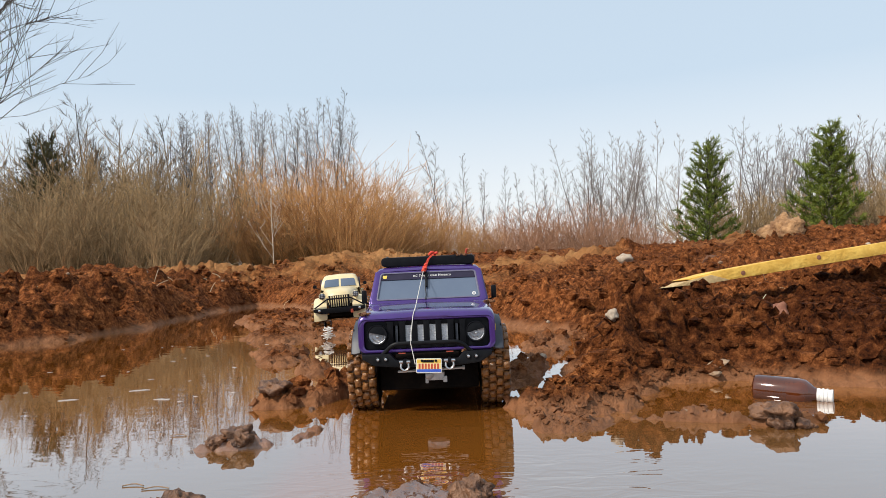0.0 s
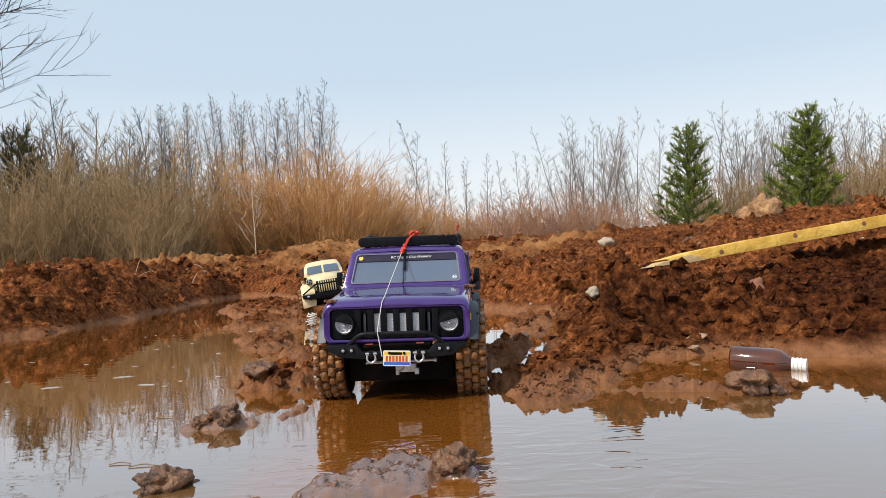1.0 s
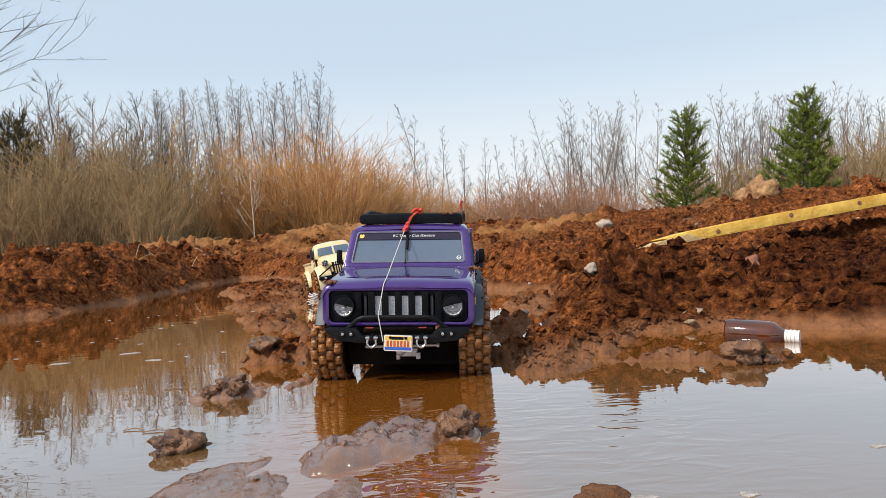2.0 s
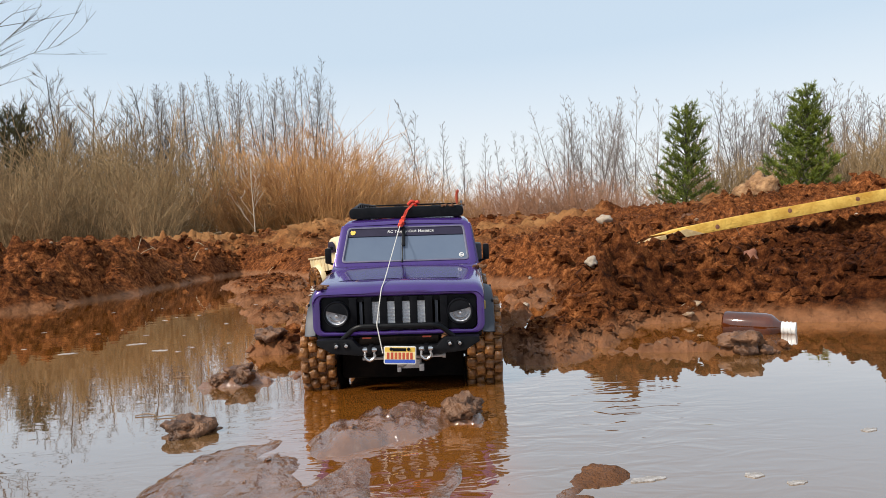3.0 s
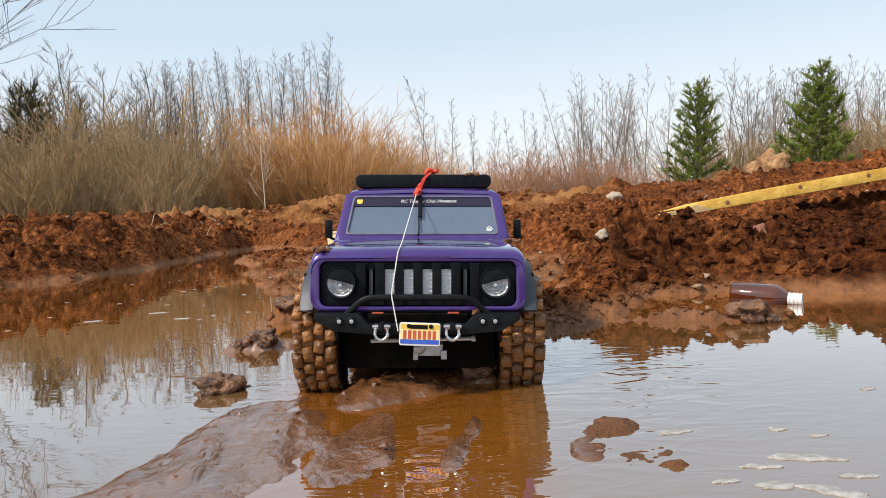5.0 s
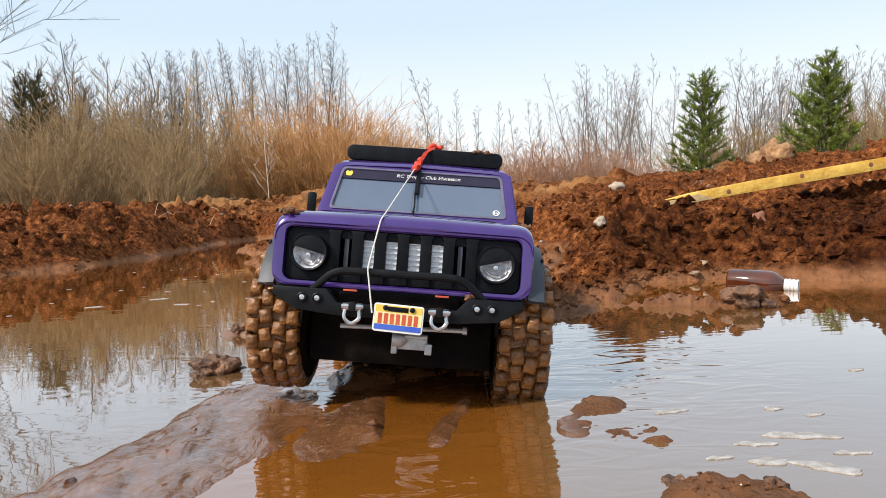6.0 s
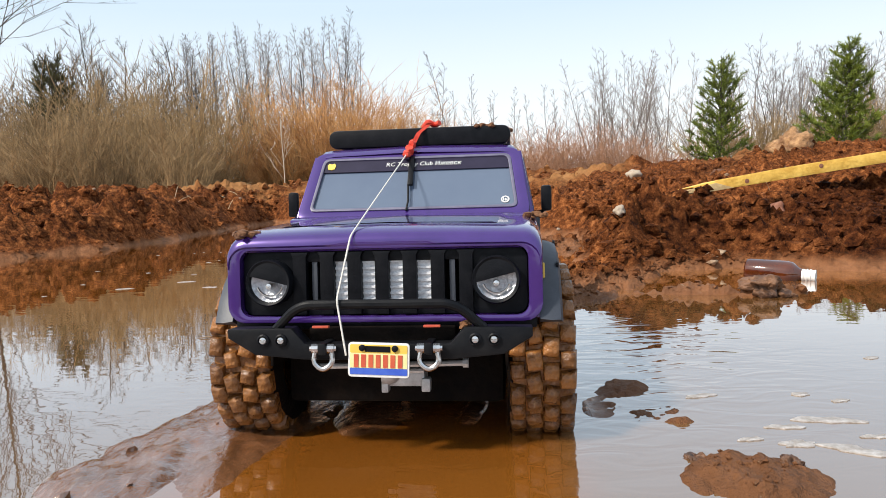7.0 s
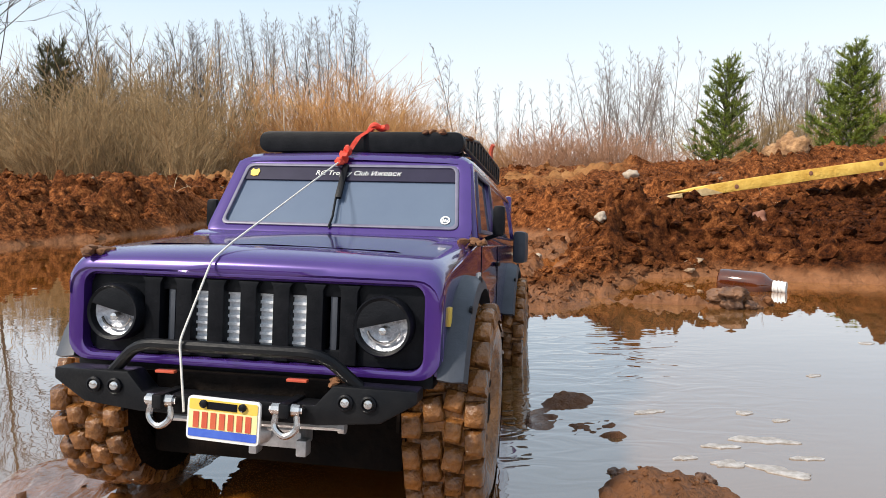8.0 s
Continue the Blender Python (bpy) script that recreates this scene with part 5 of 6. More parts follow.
    crumb(15, 0.0030, kn, (-0.0068, 0.1385, 0.1848), 0.6, 1.0)
    part("knot", kn, RED_STRAP, strap, "red knotted hook")
    bundle = tube(rounded_path([(0.002, 0.176, 0.2105), (0.006, 0.172, 0.2150), (0.010, 0.178, 0.2125), (0.015, 0.174, 0.2135)], 0.003, 4), 0.0022, None, 8)
    part("bundle", bundle, RED_STRAP, rack, "loose red strap end knotted on the rack")
    coil = [(-0.030 + 0.020 * math.cos(a) * (1 - 0.05 * a), 0.200 + 0.016 * math.sin(a), 0.2032 + 0.0001 * a) for a in [0.35 * q for q in range(37)]]
    part("coil", tube(coil + [(0.000, 0.196, 0.2045), (0.030, 0.192, 0.2040), (0.048, 0.196, 0.2030)], 0.0022, None, 7), RED_STRAP, rack, "coiled red strap lying on the rack")
    part("bundle", crumb(31, 0.0060, None, (-0.056, 0.205, 0.2040), 0.5, 0.8), GREY_PLASTIC, rack, "grey crumpled rag")
    hook = tube(rounded_path([(0.064, 0.40, 0.2140), (0.063, 0.398, 0.229), (0.066, 0.395, 0.235)], 0.004, 3), 0.0022, None, 6)
    part("lever", hook, RED_PRINT, rack, "rusty upright lever")
    line = rounded_path([(-0.0065, 0.1385, 0.1850), (-0.0135, 0.010, 0.1315), (-0.0160, -0.0030, 0.1235), (-0.0200, -0.0200, 0.0900), (-0.0190, -0.0208, 0.0850), (-0.0145, -0.0245, 0.0620)], 0.003, 3)
    part("winch_line", tube(line, 0.00052, None, 6), ROPE, car, "thin pale winch line")
    # mud thrown on the body
    rng = random.Random(5)
    for cx, cy, cz, n, sp in ((-0.0795, 0.006, 0.1258, 26, 0.0036), (0.086, 0.100, 0.136, 12, 0.005), (0.054, 0.162, 0.2076, 12, 0.0035), (0.0690, 0.19, 0.2085, 6, 0.0012), (0.046, -0.008, 0.076, 8, 0.004)):
        bm = None
        for k in range(n):
            bm = crumb(rng.random() * 50, rng.uniform(0.0012, 0.0032), bm, (cx + rng.gauss(0, sp) * (2 if cz > 0.2 else 0.7), cy + rng.gauss(0, sp), cz + rng.gauss(0, sp * 0.12)), 0.6, 0.8, 1)
        tagged(part("mud_clump", bm, CAKED, car, "clump of wet brown mud"), kind="stuff")
    wheels = []
    for s in (-1, 1):
        for cy in (AX_F, AX_R):
            wheels.append(wheel_model(WHEEL_R, 0.037, 22, 4, car, s, (s * 0.0868, cy, WHEEL_Z)))
    return car, wheels


def build_pickup():
    """Scale-model vintage pickup; front towards -y, origin on the ground under its middle."""
    car = new("model_pickup")
    tagged(car, "cream radio-controlled vintage pickup stuck in mud", "model car")
    # cab with a rounded roof
    rows = []
    for y, z, w in ((-0.052, 0.138, 0.062), (-0.050, 0.150, 0.0615), (-0.036, 0.176, 0.059), (-0.030, 0.181, 0.057), (-0.015, 0.1845, 0.0565), (0.020, 0.185, 0.0565), (0.035, 0.181, 0.057), (0.042, 0.170, 0.059), (0.045, 0.13, 0.062), (0.045, 0.085, 0.062)):
        rows.append([(-w - 0.004, y, 0.085), (-w - 0.003, y, min(z, 0.135)), (-w, y, z - 0.012 if z > 0.15 else z), (-w + 0.006, y, z - 0.003), (-w + 0.016, y, z), (0, y, z + 0.002), (w - 0.016, y, z), (w - 0.006, y, z - 0.003), (w, y, z - 0.012 if z > 0.15 else z), (w + 0.003, y, min(z, 0.135)), (w + 0.004, y, 0.085)])
    cab = part("cab", loft(rows), CREAM, car, "", 55)
    lean = Matrix.Translation((0, -0.0535, 0.143)) @ Matrix.Rotation(radians(-26), 4, "X")
    for s in (-1, 1):
        pane = prism([(s * 0.003, 0.002), (s * 0.052, 0.002), (s * 0.049, 0.026), (s * 0.044, 0.029), (s * 0.003, 0.030)], "y", -0.0008, 0.001, 0.0006)
        pane.transform(lean)
        part("windscreen_pane", pane, GLASS_TINT, cab, "dusty split windscreen pane")
        win = prism([(-0.030, 0.137), (0.022, 0.137), (0.024, 0.160), (0.016, 0.171), (-0.014, 0.171), (-0.026, 0.160)], "x", s * 0.0610, s * 0.0650, 0.0006)
        part("side_window", win, BAND, cab, "dark side window")
        part("door_gap", block(s * 0.0655, s * 0.0668, -0.036, -0.0348, 0.088, 0.134, 0), BLACK, cab)
        part("door_handle", block(s * 0.0660, s * 0.0690, 0.020, 0.030, 0.122, 0.1245, 0.0006), CHROME, cab)
        part("mirror", tube([(s * 0.065, -0.045, 0.140), (s * 0.080, -0.050, 0.146)], 0.0012, lathe([(-0.002, 0.006), (0.002, 0.006)], "y", 10, None, (s * 0.082, -0.050, 0.150)), 6), BLACK, cab)
    # hood tapering to the grille
    rows = []
    for y, w, z in ((-0.050, 0.058, 0.143), (-0.09, 0.050, 0.141), (-0.13, 0.041, 0.136), (-0.152, 0.036, 0.130), (-0.162, 0.033, 0.122), (-0.164, 0.031, 0.110)):
        rows.append([(-w, y, 0.090), (-w, y, z - 0.016), (-w + 0.006, y, z - 0.005), (-w + 0.018, y, z), (0, y, z + 0.002), (w - 0.018, y, z), (w - 0.006, y, z - 0.005), (w, y, z - 0.016), (w, y, 0.090)])
    part("hood", loft(rows), CREAM, car, "", 55)
    grille = part("grille", prism([(-0.030, 0.082), (0.030, 0.082), (0.033, 0.118), (-0.033, 0.118)], "y", -0.166, -0.160, 0.0015), BLACK, car)
    for k in range(8):
        x = -0.0245 + 0.007 * k
        part("grille_slat", block(x - 0.0016, x + 0.0016, -0.1705, -0.165, 0.083, 0.117, 0.0008), CREAM, grille)
    for s in (-1, 1):
        rows = []
        for k in range(9):
            a = radians(188 - 150 * k / 8)
            y, z = -0.115 + 0.058 * math.cos(a), 0.056 + 0.056 * math.sin(a)
            rows.append([(s * 0.040, y, z + 0.003), (s * 0.060, y, z + 0.004), (s * 0.078, y, z), (s * 0.0815, y + 0.001, z - 0.006), (s * 0.079, y + 0.001, z - 0.007), (s * 0.042, y + 0.001, z - 0.004)])
        part("front_fender", loft(rows, None, True, True), CREAM, car, "", 50)
        lamp = part("headlight", lathe([(-0.008, 0.0105), (-0.013, 0.0105), (-0.014, 0.009), (0.004, 0.0085), (0.012, 0.003)], "y", 20, None, (s * 0.052, -0.148, 0.118)), CREAM, car)
        guard = None
        for k in (-1, 0, 1):
            guard = tube([(s * 0.052 - 0.0095, -0.163, 0.118 + k * 0.005), (s * 0.052 + 0.0095, -0.163, 0.118 + k * 0.005)], 0.0009, guard, 5)
            guard = tube([(s * 0.052 + k * 0.005, -0.163, 0.1085), (s * 0.052 + k * 0.005, -0.163, 0.1275)], 0.0009, guard, 5)
        part("lamp_guard", guard, BLACK, lamp)
        part("lens", lathe([(-0.0138, 0.009), (-0.0150, 0.006), (-0.0155, 0.0005)], "y", 16, None, (s * 0.052, -0.148, 0.118)), REFLECTOR, lamp)
        # guard bars and bumper lamps
        part("guard_bar", tube([(s * 0.078, -0.168, 0.082), (s * 0.036, -0.180, 0.108), (s * 0.030, -0.180, 0.082)], 0.0024, None, 6), BLACK, car)
        part("bumper_lamp", lathe([(0.0, 0.004), (-0.003, 0.004), (-0.004, 0.002)], "y", 10, None, (s * 0.062, -0.186, 0.074)), CHROME, car)
    part("guard_bar", tube([(-0.036, -0.180, 0.108), (0.036, -0.180, 0.108)], 0.0024, None, 6), BLACK, car)
    part("bumper", prism([(-0.080, 0.080), (-0.080, 0.071), (-0.055, 0.064), (0.055, 0.064), (0.080, 0.071), (0.080, 0.080)], "y", -0.186, -0.172, 0.0012), BLACK, car, "black front bumper")
    part("shackle", tube(rounded_path([(0.036, -0.188, 0.072), (0.035, -0.189, 0.062), (0.041, -0.189, 0.062), (0.040, -0.188, 0.072)], 0.002, 3), 0.0014, None, 6), RED_PRINT, car, "red shackle")
    part("tie_rod", tube([(-0.055, -0.15, 0.040), (0.055, -0.15, 0.044)], 0.002, None, 6), CHROME, car)
    # load bed with ribs
    bed = part("load_bed", ring(round_rect(0, 0.135, 0.134, 0.155, 0.004), round_rect(0, 0.135, 0.126, 0.147, 0.003), "z", 0.083, 0.128, 0.001), CREAM, car)
    part("bed_floor", block(-0.064, 0.064, 0.060, 0.210, 0.083, 0.088, 0.0008), CREAM, bed)
    for s in (-1, 1):
        part("bed_rim", block(s * 0.067 - 0.004, s * 0.067 + 0.004, 0.056, 0.214, 0.126, 0.131, 0.001), CREAM, bed)
        for y in (0.075, 0.105, 0.135, 0.165, 0.195):
            part("bed_rib", block(s * 0.067 - 0.002, s * 0.067 + 0.0022, y - 0.003, y + 0.003, 0.084, 0.127, 0.0008), CREAM, bed)
        rows = []
        for k in range(9):
            a = radians(175 - 150 * k / 8)
            y, z = 0.135 + 0.056 * math.cos(a), 0.052 + 0.054 * math.sin(a)
            rows.append([(s * 0.064, y, z + 0.003), (s * 0.078, y, z), (s * 0.081, y, z - 0.006), (s * 0.078, y, z - 0.006), (s * 0.064, y, z - 0.002)])
        part("rear_fender", loft(rows, None, True, True), CREAM, car, "", 50)
    ch = block(-0.034, 0.034, -0.165, 0.205, 0.052, 0.088, 0.002)
    tube([(-0.06, -0.115, 0.05), (0.06, -0.115, 0.05)], 0.007, ch)
    tube([(-0.06, 0.135, 0.05), (0.06, 0.135, 0.05)], 0.007, ch)
    part("chassis", ch, CHASSIS, car)
    wheels = [wheel_model(0.051, 0.038, 20, 3, car, s, (s * 0.072, cy, 0.050)) for s in (-1, 1) for cy in (-0.115, 0.135)]
    return car, wheels


off_roader, off_roader_wheels = build_off_roader()
pickup, pickup_wheels = build_pickup()


# ---- things lying about ----
PLANK = material("yellow_weathered_wood", (0.58, 0.31, 0.040), 0.7, color2=(0.86, 0.56, 0.12), scale=16, bump=0.4, bump_scale=120)
PLANK_BARE = material("bare_splintered_wood", (0.40, 0.27, 0.12), 0.85, color2=(0.58, 0.42, 0.22), scale=60, bump=0.4, bump_scale=220)
STONE = material("pale_stone", (0.30, 0.23, 0.16), 0.8, color2=(0.46, 0.38, 0.30), scale=60, bump=0.4, bump_scale=240)
STONE_DARK = material("muddy_stone", (0.20, 0.12, 0.07), 0.75, color2=(0.36, 0.25, 0.16), scale=50, bump=0.5, bump_scale=200)
BRICK_RED = material("reddish_clod", (0.18, 0.065, 0.035), 0.75, color2=(0.28, 0.12, 0.07), scale=45, bump=0.5, bump_scale=180)
STRAW = material("pale_straw", (0.50, 0.40, 0.24), 0.85, color2=(0.66, 0.56, 0.38), scale=80)
FOAM = material("dirty_foam", (0.24, 0.205, 0.175), 0.35, color2=(0.46, 0.43, 0.41), scale=160, bump=0.5, bump_scale=700)
BOTTLE_GLASS = material("amber_glass", (0.030, 0.007, 0.002), 0.06, color2=(0.085, 0.019, 0.004), scale=22, coat=1.0)
TAN_CLAY = material("tan_dried_clay", (0.16, 0.075, 0.032), 0.92, color2=(0.44, 0.25, 0.115), scale=22, bump=0.9, bump_scale=60)
MUD_CLOD = material("damp_mud", (0.045, 0.018, 0.008), 0.55, color2=(0.22, 0.105, 0.050), scale=55, bump=1.0, bump_scale=110)
CLODS = material("loose_clods", (0.060, 0.022, 0.010), 0.92, color2=(0.20, 0.088, 0.040), scale=26, bump=0.7, bump_scale=150)


def build_plank():
    plank = new("plank")
    tagged(plank, "long yellow-painted plank lying across clay, splintered end", "plank")
    body = prism([(0.10, -0.016), (1.55, -0.017), (1.55, 0.017), (0.30, 0.016), (0.12, 0.012), (0.04, 0.004)], "y", 0.0, 0.10, 0.002)
    part("board", body, PLANK, plank)
    part("splintered_end", prism([(0.0, -0.010), (0.10, -0.0168), (0.16, -0.0164), (0.11, 0.005), (0.03, -0.002)], "y", -0.003, 0.09, 0.001), PLANK_BARE, plank, "pale torn wood")
    for x, z in ((0.20, -0.004), (0.42, 0.004), (0.63, 0.002), (0.85, -0.006), (1.1, 0.003)):
        part("knot", lathe([(0.003, 0.007), (-0.0006, 0.0065), (-0.001, 0.0005)], "y", 10, None, (x, 0, z)), BRICK_RED, plank)
    plank.matrix_basis = Matrix.Translation((0.545, 1.905, 0.118)) @ Matrix.Rotation(radians(8), 4, "Z") @ Matrix.Rotation(radians(-6.6), 4, "Y") @ Matrix.Rotation(radians(-4), 4, "X")


def build_bottle():
    bottle = new("bottle")
    tagged(bottle, "small empty brown glass bottle floating at the shore", "bottle")
    part("body", lathe([(0.000, 0.004), (0.0005, 0.0135), (0.003, 0.0160), (0.008, 0.0168), (0.068, 0.0168), (0.076, 0.0158), (0.083, 0.0120), (0.088, 0.0085), (0.092, 0.0076)], "x", 28), BOTTLE_GLASS, bottle, "brown glass body")
    neck = lathe([(0.0905, 0.0104), (0.093, 0.0112), (0.0945, 0.0112), (0.0955, 0.0103), (0.098, 0.0103), (0.0988, 0.0118), (0.1005, 0.0118), (0.1012, 0.0103), (0.1035, 0.0103), (0.1042, 0.0117), (0.1060, 0.0117), (0.1066, 0.0104), (0.110, 0.0104), (0.1112, 0.0112), (0.113, 0.0108), (0.1125, 0.0085), (0.100, 0.0080)], "x", 24)
    neck.transform(Matrix.Diagonal((1, 0.72, 0.72, 1)))
    part("neck", neck, WHITE, bottle, "whitish threaded neck")
    bottle.matrix_basis = Matrix.Translation((0.380, 0.985, 0.0110)) @ Matrix.Rotation(radians(-33), 4, "Z") @ Matrix.Rotation(radians(3), 4, "Y") @ Matrix.Diagonal((0.80, 1.08, 1.08, 1))


def stone(seed, x, y, size, mat, label, squash=0.7, sink=0.3, z=None, turn=(0, 0, 0), name="stone", category="stone", group=""):
    bm = crumb(seed, size, None, (0, 0, 0), (0.45 if size > 0.025 else 0.65) if name == "mud_clod" else 0.6 if size > 0.04 else 0.45, squash, 4 if size > 0.04 or name == "mud_clod" else 3)
    ob = part(name, bm, mat, None, label, 180)
    base = height(x, y) if z is None else z
    ob.matrix_basis = pose(x, y, base + size * squash * (1 - 2 * sink) * 0.8, *turn)
    return tagged(ob, label, category, group)


def build_stones():
    stone(3, 0.238, 1.165, 0.0095, STONE, "small pale flat stone stuck on the clay slope", 1.0, 0.25, 0.094)
    stone(8, 0.33, 1.62, 0.008, STONE, "pale angular stone half buried in clay", 0.7, 0.2)
    stone(12, 0.372, 1.10, 0.009, STONE_DARK, "smooth pale stone at the water's edge", 0.45, 0.2, 0.010)
    stone(17, 0.385, 1.125, 0.014, STONE_DARK, "dark flat slab leaning on a stone", 0.22, 0.2, 0.022, (8, -18, 10), "slab", "stone")
    stone(21, 0.574, 1.345, 0.017, BRICK_RED, "reddish angular clod on the slope", 1.1, 0.3, 0.07, (15, 25, 0))
    stone(25, 1.46, 3.30, 0.095, TAN_CLAY, "large dried clay boulder on the crest", 0.8, 0.2, 0.23, (0, 0, 30), "boulder", "boulder")
    stone(27, 1.02, 2.95, 0.045, CLODS, "dark clay lump on the crest", 0.8, 0.3, None, (0, 0, 10), "boulder", "boulder")
    stone(30, 0.258, 0.873, 0.008, STONE_DARK, "small brown stone on a mud bar", 0.9, 0.2)
    stone(33, 0.80, 3.6, 0.035, STONE, "pale stone on the crest", 0.8, 0.3)
    stone(36, 0.14, 1.35, 0.010, STONE, "small pale stone on the clay slope", 0.8, 0.3)
    for k, (x, y, size, squash) in enumerate(((-0.222, 0.605, 0.018, 0.85), (-0.205, 0.612, 0.012, 0.7), (0.108, 0.330, 0.006, 0.6), (0.150, 0.318, 0.005, 0.6), (0.012, 0.602, 0.015, 0.75), (0.340, 0.826, 0.019, 0.62), (0.362, 0.818, 0.013, 0.6), (-0.200, 0.985, 0.016, 0.8), (-0.262, 1.020, 0.020, 0.6), (-0.235, 0.805, 0.016, 0.65), (-0.262, 0.795, 0.010, 0.6))):
        stone(130 + k, x, y, size, MUD_CLOD, "wet brown mud clod sticking out of the water", squash, 0.3, None, (0, 0, 40 * k), "mud_clod", "clod", "mud clods")
    rng = random.Random(12)
    for k in range(46):
        if k % 3:
            x, y = rng.uniform(0.15, 1.6), rng.uniform(1.15, 3.0)
        else:
            x, y = rng.uniform(-2.3, -1.35), rng.uniform(2.3, 4.6)
        stone(60 + k, x, y, rng.uniform(0.0035, 0.0085) * (0.6 + 0.3 * y), STONE if k % 2 else STONE_DARK, "small pebble lying in clay", 0.75, 0.25, None, (0, 0, rng.uniform(0, 360)), "pebble", "stone", "pebbles")


def build_clods():
    """Loose clods strewn over the dug banks, joined into one sheet of stuff."""
    rng = np.random.default_rng(9)
    bm = bmesh.new()
    bmesh.ops.create_icosphere(bm, subdivisions=1, radius=1)
    base = np.array([v.co[:] for v in bm.verts])
    faces = np.array([[v.index for v in f.verts] for f in bm.faces])
    bm.free()
    # right slope, left bank, spit, far bank: x range, y range, count, smallest, largest
    fields = ((0.08, 1.9, 1.05, 1.9, 5600, 0.0028, 0.017), (0.05, 3.0, 1.7, 3.6, 1700, 0.005, 0.026), (-3.0, -1.25, 1.7, 4.4, 1700, 0.005, 0.026), (-1.6, 0.6, 3.3, 6.0, 700, 0.008, 0.034), (-0.85, -0.25, 0.95, 3.0, 1100, 0.003, 0.015), (-0.3, 0.4, 0.28, 0.95, 420, 0.0012, 0.0045), (-0.33, -0.14, 0.72, 1.12, 260, 0.003, 0.013), (0.05, 0.45, 0.80, 1.12, 1300, 0.002, 0.009), (0.07, 0.18, 0.27, 0.36, 300, 0.0005, 0.0018))
    vs, fs, count = [], [], 0
    for x0, x1, y0, y1, n, lo, hi in fields:
        x, y = rng.uniform(x0, x1, n), rng.uniform(y0, y1, n)
        z = terrain(x, y)
        keep = z > (0.006 if y1 > 1 else 0.003)
        for px, py, pz in zip(x[keep], y[keep], z[keep]):
            size = lo + (hi - lo) * rng.random() ** 2.6
            d = rng.normal(0, 1, (3, 3))
            k = 1 + 0.28 * np.sin(base @ d[0] * 2.2) + 0.22 * np.sin(base @ d[1] * 3.7 + 1) + rng.normal(0, 0.17, len(base))
            q = base * k[:, None] * size * np.array([1.0, rng.uniform(0.7, 1.2), rng.uniform(0.55, 0.95)])
            vs.append(q + (px, py, pz + size * 0.15))
            fs.append(faces + count)
            count += len(base)
    v, f = np.concatenate(vs), np.concatenate(fs)
    me = bpy.data.meshes.new("loose_clods")
    me.vertices.add(len(v))
    me.vertices.foreach_set("co", v.ravel())
    me.loops.add(f.size)
    me.loops.foreach_set("vertex_index", f.ravel().astype(np.int32))
    me.polygons.add(len(f))
    me.polygons.foreach_set("loop_start", np.arange(0, f.size, 3, dtype=np.int32))
    me.update(calc_edges=True)
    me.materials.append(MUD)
    me.shade_flat()
    tagged(new("loose_clods", me), "loose red-brown clay clods strewn over the banks", "clods", kind="stuff")


def foam_patch(seed, x, y, a, b, turn):
    rng = random.Random(seed)
    n = 26
    pts = []
    for k in range(n):
        w = 6.2832 * k / n
        r = 1 + 0.28 * math.sin(2 * w + seed) + 0.16 * math.sin(5 * w + seed * 2) + rng.gauss(0, 0.05)
        pts.append((a * r * math.cos(w), b * r * math.sin(w)))
    ob = part("foam", prism(pts, "z", -0.0006, 0.0003, 0.0002), FOAM, None, "", 60)
    ob.matrix_basis = pose(x, y, 0.0003, 0, 0, turn)
    return tagged(ob, "flat patch of dirty white foam on the water", "foam", "foam patches")


DRIFTING = []


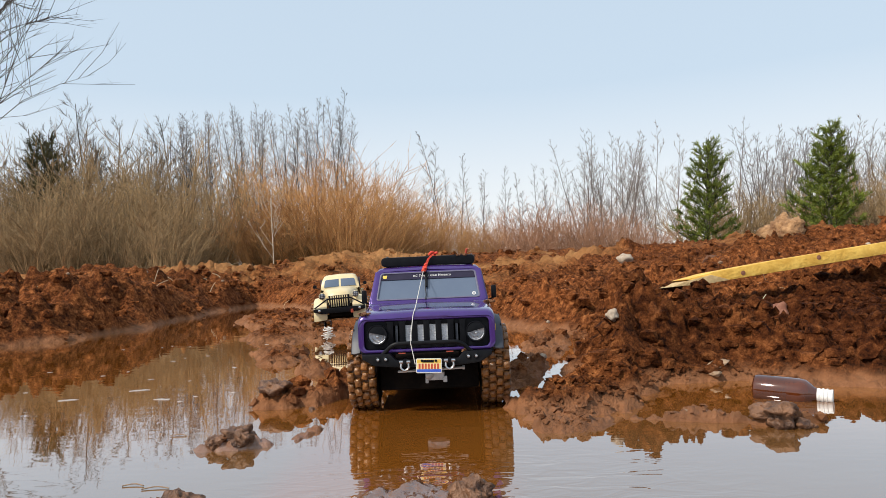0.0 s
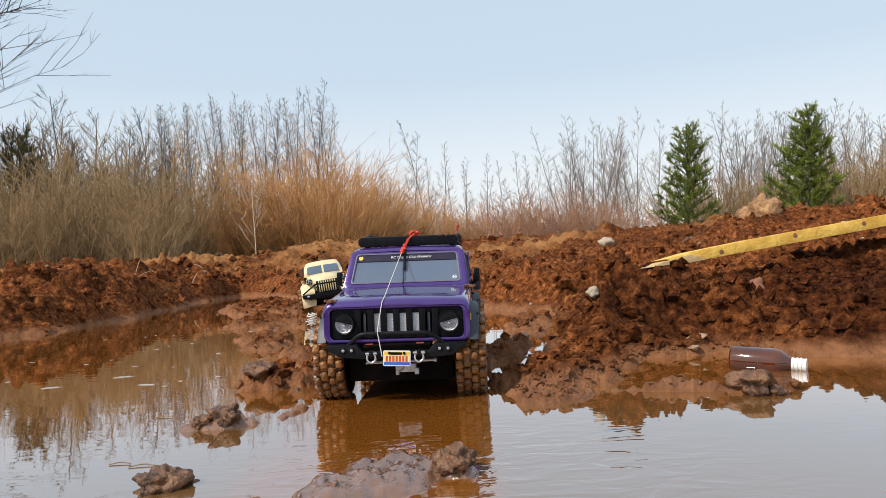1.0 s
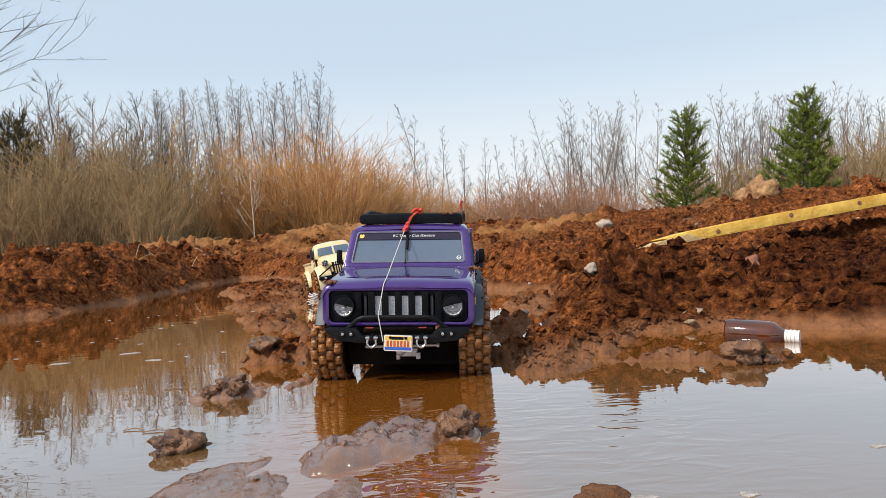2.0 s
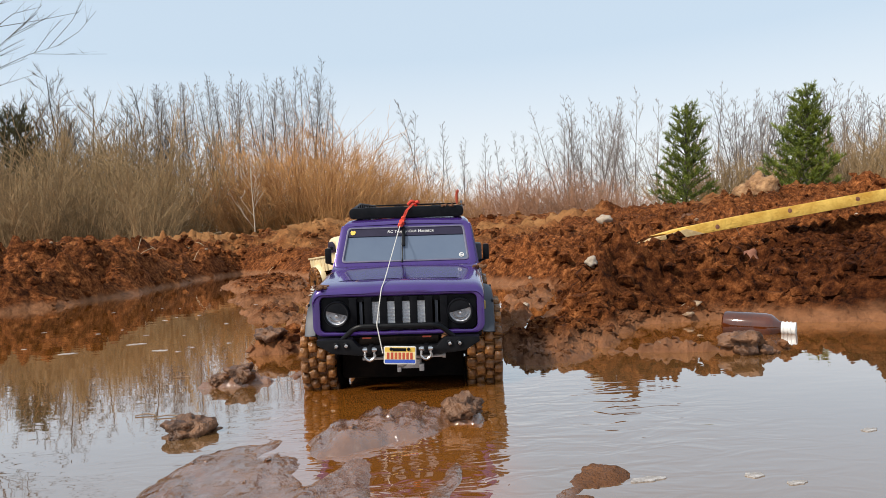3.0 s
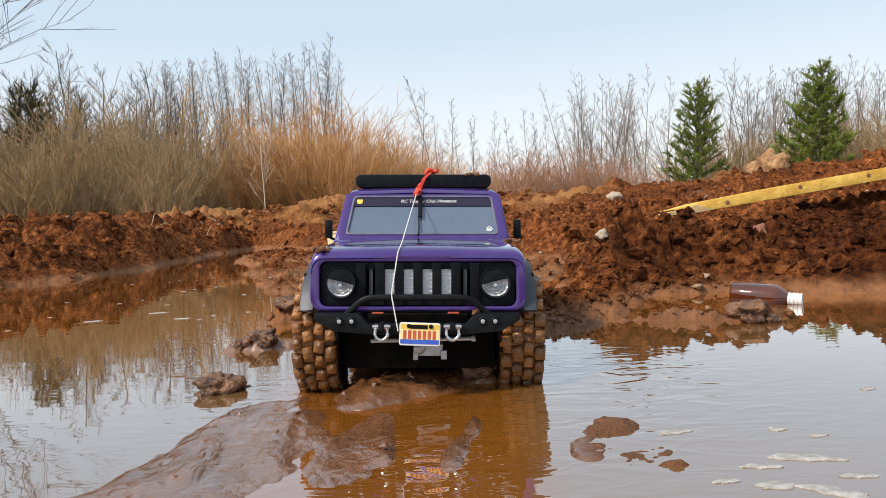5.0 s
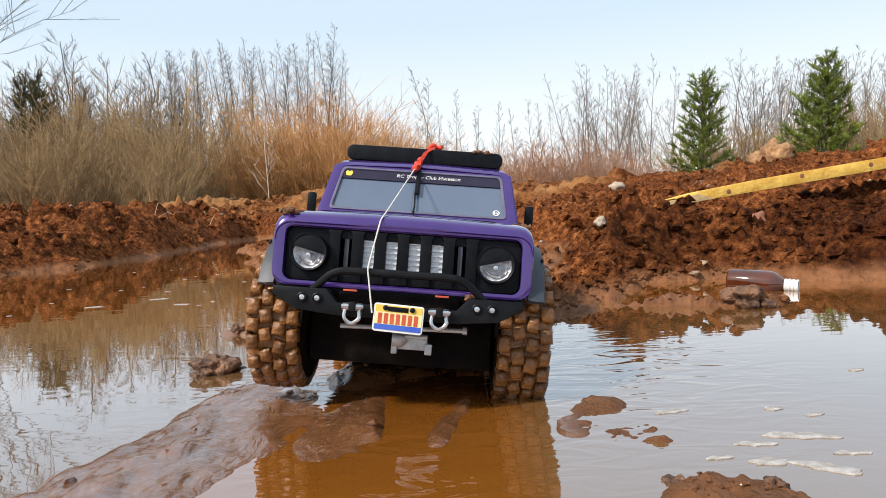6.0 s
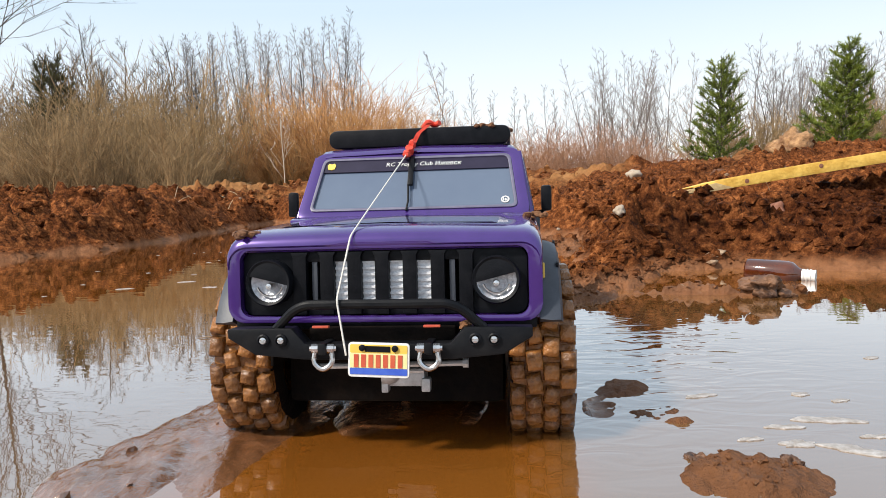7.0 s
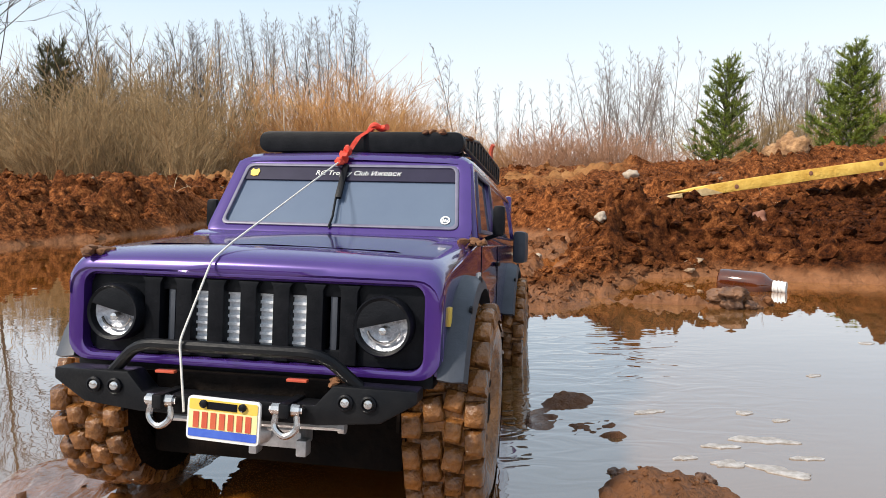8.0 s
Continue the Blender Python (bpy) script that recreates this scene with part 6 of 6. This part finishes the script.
def build_floating():
    for k, (x, y, a, b, turn) in enumerate(((0.204, 0.380, 0.0155, 0.0060, -14), (0.176, 0.370, 0.0085, 0.0042, 0), (0.196, 0.334, 0.0140, 0.0058, -22), (0.172, 0.344, 0.0100, 0.0042, 12), (0.212, 0.430, 0.0070, 0.0030, 0), (0.230, 0.415, 0.0060, 0.0026, 0),
                                            (0.148, 0.432, 0.0090, 0.0042, 8), (0.218, 0.352, 0.0070, 0.0032, 0), (0.150, 0.352, 0.0060, 0.0030, 20))):
        DRIFTING.append((foam_patch(k + 1, x, y, a, b, turn), x, y, turn))
    for k, (x, y, a, b, turn) in enumerate(((0.40, 0.63, 0.008, 0.004, 0), (0.30, 0.52, 0.006, 0.003, 0), (-0.62, 1.12, 0.012, 0.006, 0), (-0.54, 1.19, 0.012, 0.007, 10), (-0.46, 1.10, 0.011, 0.006, 0))):
        foam_patch(k + 11, x, y, a, b, turn)
    rng = random.Random(8)
    for k in range(22):
        foam_patch(40 + k, rng.uniform(-0.95, -0.35), rng.uniform(0.95, 1.9), rng.uniform(0.002, 0.006), rng.uniform(0.0015, 0.003), rng.uniform(-20, 20))
    for k, (x, y, ln, turn) in enumerate(((-0.265, 0.665, 0.024, 8), (-0.29, 0.675, 0.02, 4), (-0.33, 0.86, 0.02, 5))):
        bm = tube(rounded_path([(-ln / 2, 0, 0), (0, 0.004, 0.001), (ln / 2, -0.002, 0.0)], 0.006, 3), 0.0006, None, 6)
        ob = part("floating_twig", bm, STONE_DARK, None, "", 60)
        ob.matrix_basis = pose(x, y, 0.0008, 0, 0, turn)
        tagged(ob, "short dark twig floating on the water", "twig", "floating twigs")
    # pale tangle of cord by the rear vehicle
    bm = None
    for k in range(9):
        a = rng.uniform(0, 6.28)
        r = rng.uniform(0.008, 0.024)
        bm = tube([(r * math.cos(a + q * 0.9) * (1 - 0.08 * q), 0.6 * r * math.sin(a + q * 0.9), 0.004 + 0.006 * k * 0.6 + 0.003 * math.sin(q + k)) for q in range(7)], 0.0013, bm, 5)
    ob = part("cord_tangle", bm, ROPE, None, "", 60)
    ob.matrix_basis = pose(-0.375, 1.90, max(height(-0.375, 1.90), 0) + 0.001)
    tagged(ob, "pale tangle of cord lying in mud", "cord")


def build_straws():
    rng = random.Random(21)
    for k in range(46):
        if k < 26:
            x, y = rng.uniform(-2.6, -1.35), rng.uniform(2.0, 5.2)
        elif k < 36:
            x, y = rng.uniform(-1.2, 0.4), rng.uniform(3.8, 6.0)
        else:
            x, y = rng.uniform(0.3, 1.6), rng.uniform(1.4, 3.0)
        ln = rng.uniform(0.04, 0.12) * (0.5 if k >= 36 else 1)
        ob = part("straw", tube(rounded_path([(0, 0, -0.01), (ln * 0.5, 0, ln * 0.18), (ln, 0.01, ln * 0.22)], ln * 0.2, 2), 0.0010, None, 5), STRAW, None, "", 60)
        ob.matrix_basis = pose(x, y, height(x, y), 0, rng.uniform(-25, 15), rng.uniform(0, 360))
        tagged(ob, "dry pale grass stalk lying on clay", "straw", "dry stalks")


build_plank()
build_bottle()
build_stones()
build_clods()
build_floating()
build_straws()


# ---- what moves ----
DRIVE = [(0.0, -0.0411, 0.9363, 0.0031, -3.0, -0.2, 1.8), (0.5, -0.0515, 0.8878, -0.0002, -2.0, 0.0, -0.8), (1.0, -0.0556, 0.8734, -0.0038, -0.8, 1.3, -2.0), (1.5, -0.0576, 0.8565, -0.0062, -0.2, 3.2, -2.4),
         (2.0, -0.0560, 0.8270, -0.0110, 0.6, 2.9, -2.0), (2.5, -0.0530, 0.7780, -0.0150, 1.3, 2.2, -1.1), (3.0, -0.0501, 0.7240, -0.0180, 1.6, 1.5, -0.2), (3.5, -0.0481, 0.6841, -0.0201, 0.6, 1.5, 1.9)]
DRIVE_ON = [(4.0, -0.0449, 0.6300, -0.0164, -0.3, 1.2, 2.5), (4.5, -0.0413, 0.5944, -0.0099, -2.3, 2.2, 2.1), (5.0, -0.0395, 0.5500, -0.0055, -4.2, 3.0, 1.7), (5.5, -0.0385, 0.5000, 0.0010, -6.0, 4.8, 1.0),
            (6.0, -0.0425, 0.4445, 0.0082, -7.6, 6.9, 0.3), (6.5, -0.0529, 0.3764, 0.0020, -6.4, 3.0, -1.9), (7.0, -0.0556, 0.3407, -0.0021, -4.2, 0.8, -2.8), (7.5, -0.0624, 0.3070, -0.0007, -3.2, -0.9, -4.5), (8.0, -0.0732, 0.2454, 0.0051, -5.5, 2.2, -6.4)]
# the pickup turns aside behind: seconds, x, y, z, pitch, roll, heading
TURN = [(0.0, -0.418, 2.360, -0.010, -1, -3, 8), (0.5, -0.416, 2.345, -0.008, -2, -5, 11), (1.0, -0.408, 2.325, -0.008, -3, -6, 14), (1.5, -0.390, 2.300, -0.009, -3, -7, 17), (2.0, -0.365, 2.265, -0.008, -3, -7, 20), (2.5, -0.336, 2.225, -0.007, -3, -7, 25),
        (3.0, -0.300, 2.180, -0.008, -3, -5, 31), (3.5, -0.262, 2.140, -0.009, -3, -3, 40), (4.0, -0.227, 2.100, -0.009, -3, -1, 50), (4.5, -0.205, 2.075, -0.009, -3, 0, 57), (6.0, -0.190, 2.060, -0.009, -3, 0, 70), (8.0, -0.180, 2.050, -0.009, -3, 0, 78)]


def rolled(rows, radius):
    """Degrees that wheels of that radius have turned by each row."""
    out, total = [], 0.0
    for a, b in zip(rows, rows[1:]):
        out.append(total)
        total += math.degrees(math.hypot(b[1] - a[1], b[2] - a[2]) / radius)
    return out + [total]


def motions():
    for thing, wheels, rows, radius in ((off_roader, off_roader_wheels, DRIVE + DRIVE_ON, WHEEL_R), (pickup, pickup_wheels, TURN, 0.05)):
        walk(thing, [(t, pose(x, y, z, rx, ry, rz)) for t, x, y, z, rx, ry, rz in rows])
        for wheel in wheels:
            at = wheel.matrix_basis.translation.copy()
            walk(wheel, [(r[0], pose(*at, turned)) for r, turned in zip(rows, rolled(rows, radius))])
    # foam drifting towards the camera as the wheels push the water
    for foam, x, y, turn in DRIFTING:
        walk(foam, [(t, pose(x - 0.0052 * (8.0 - t), y + 0.0030 * (8.0 - t), 0.0003, 0, 0, turn - 0.8 * (8.0 - t))) for t in (0.0, 4.0, 8.0)])


motions()
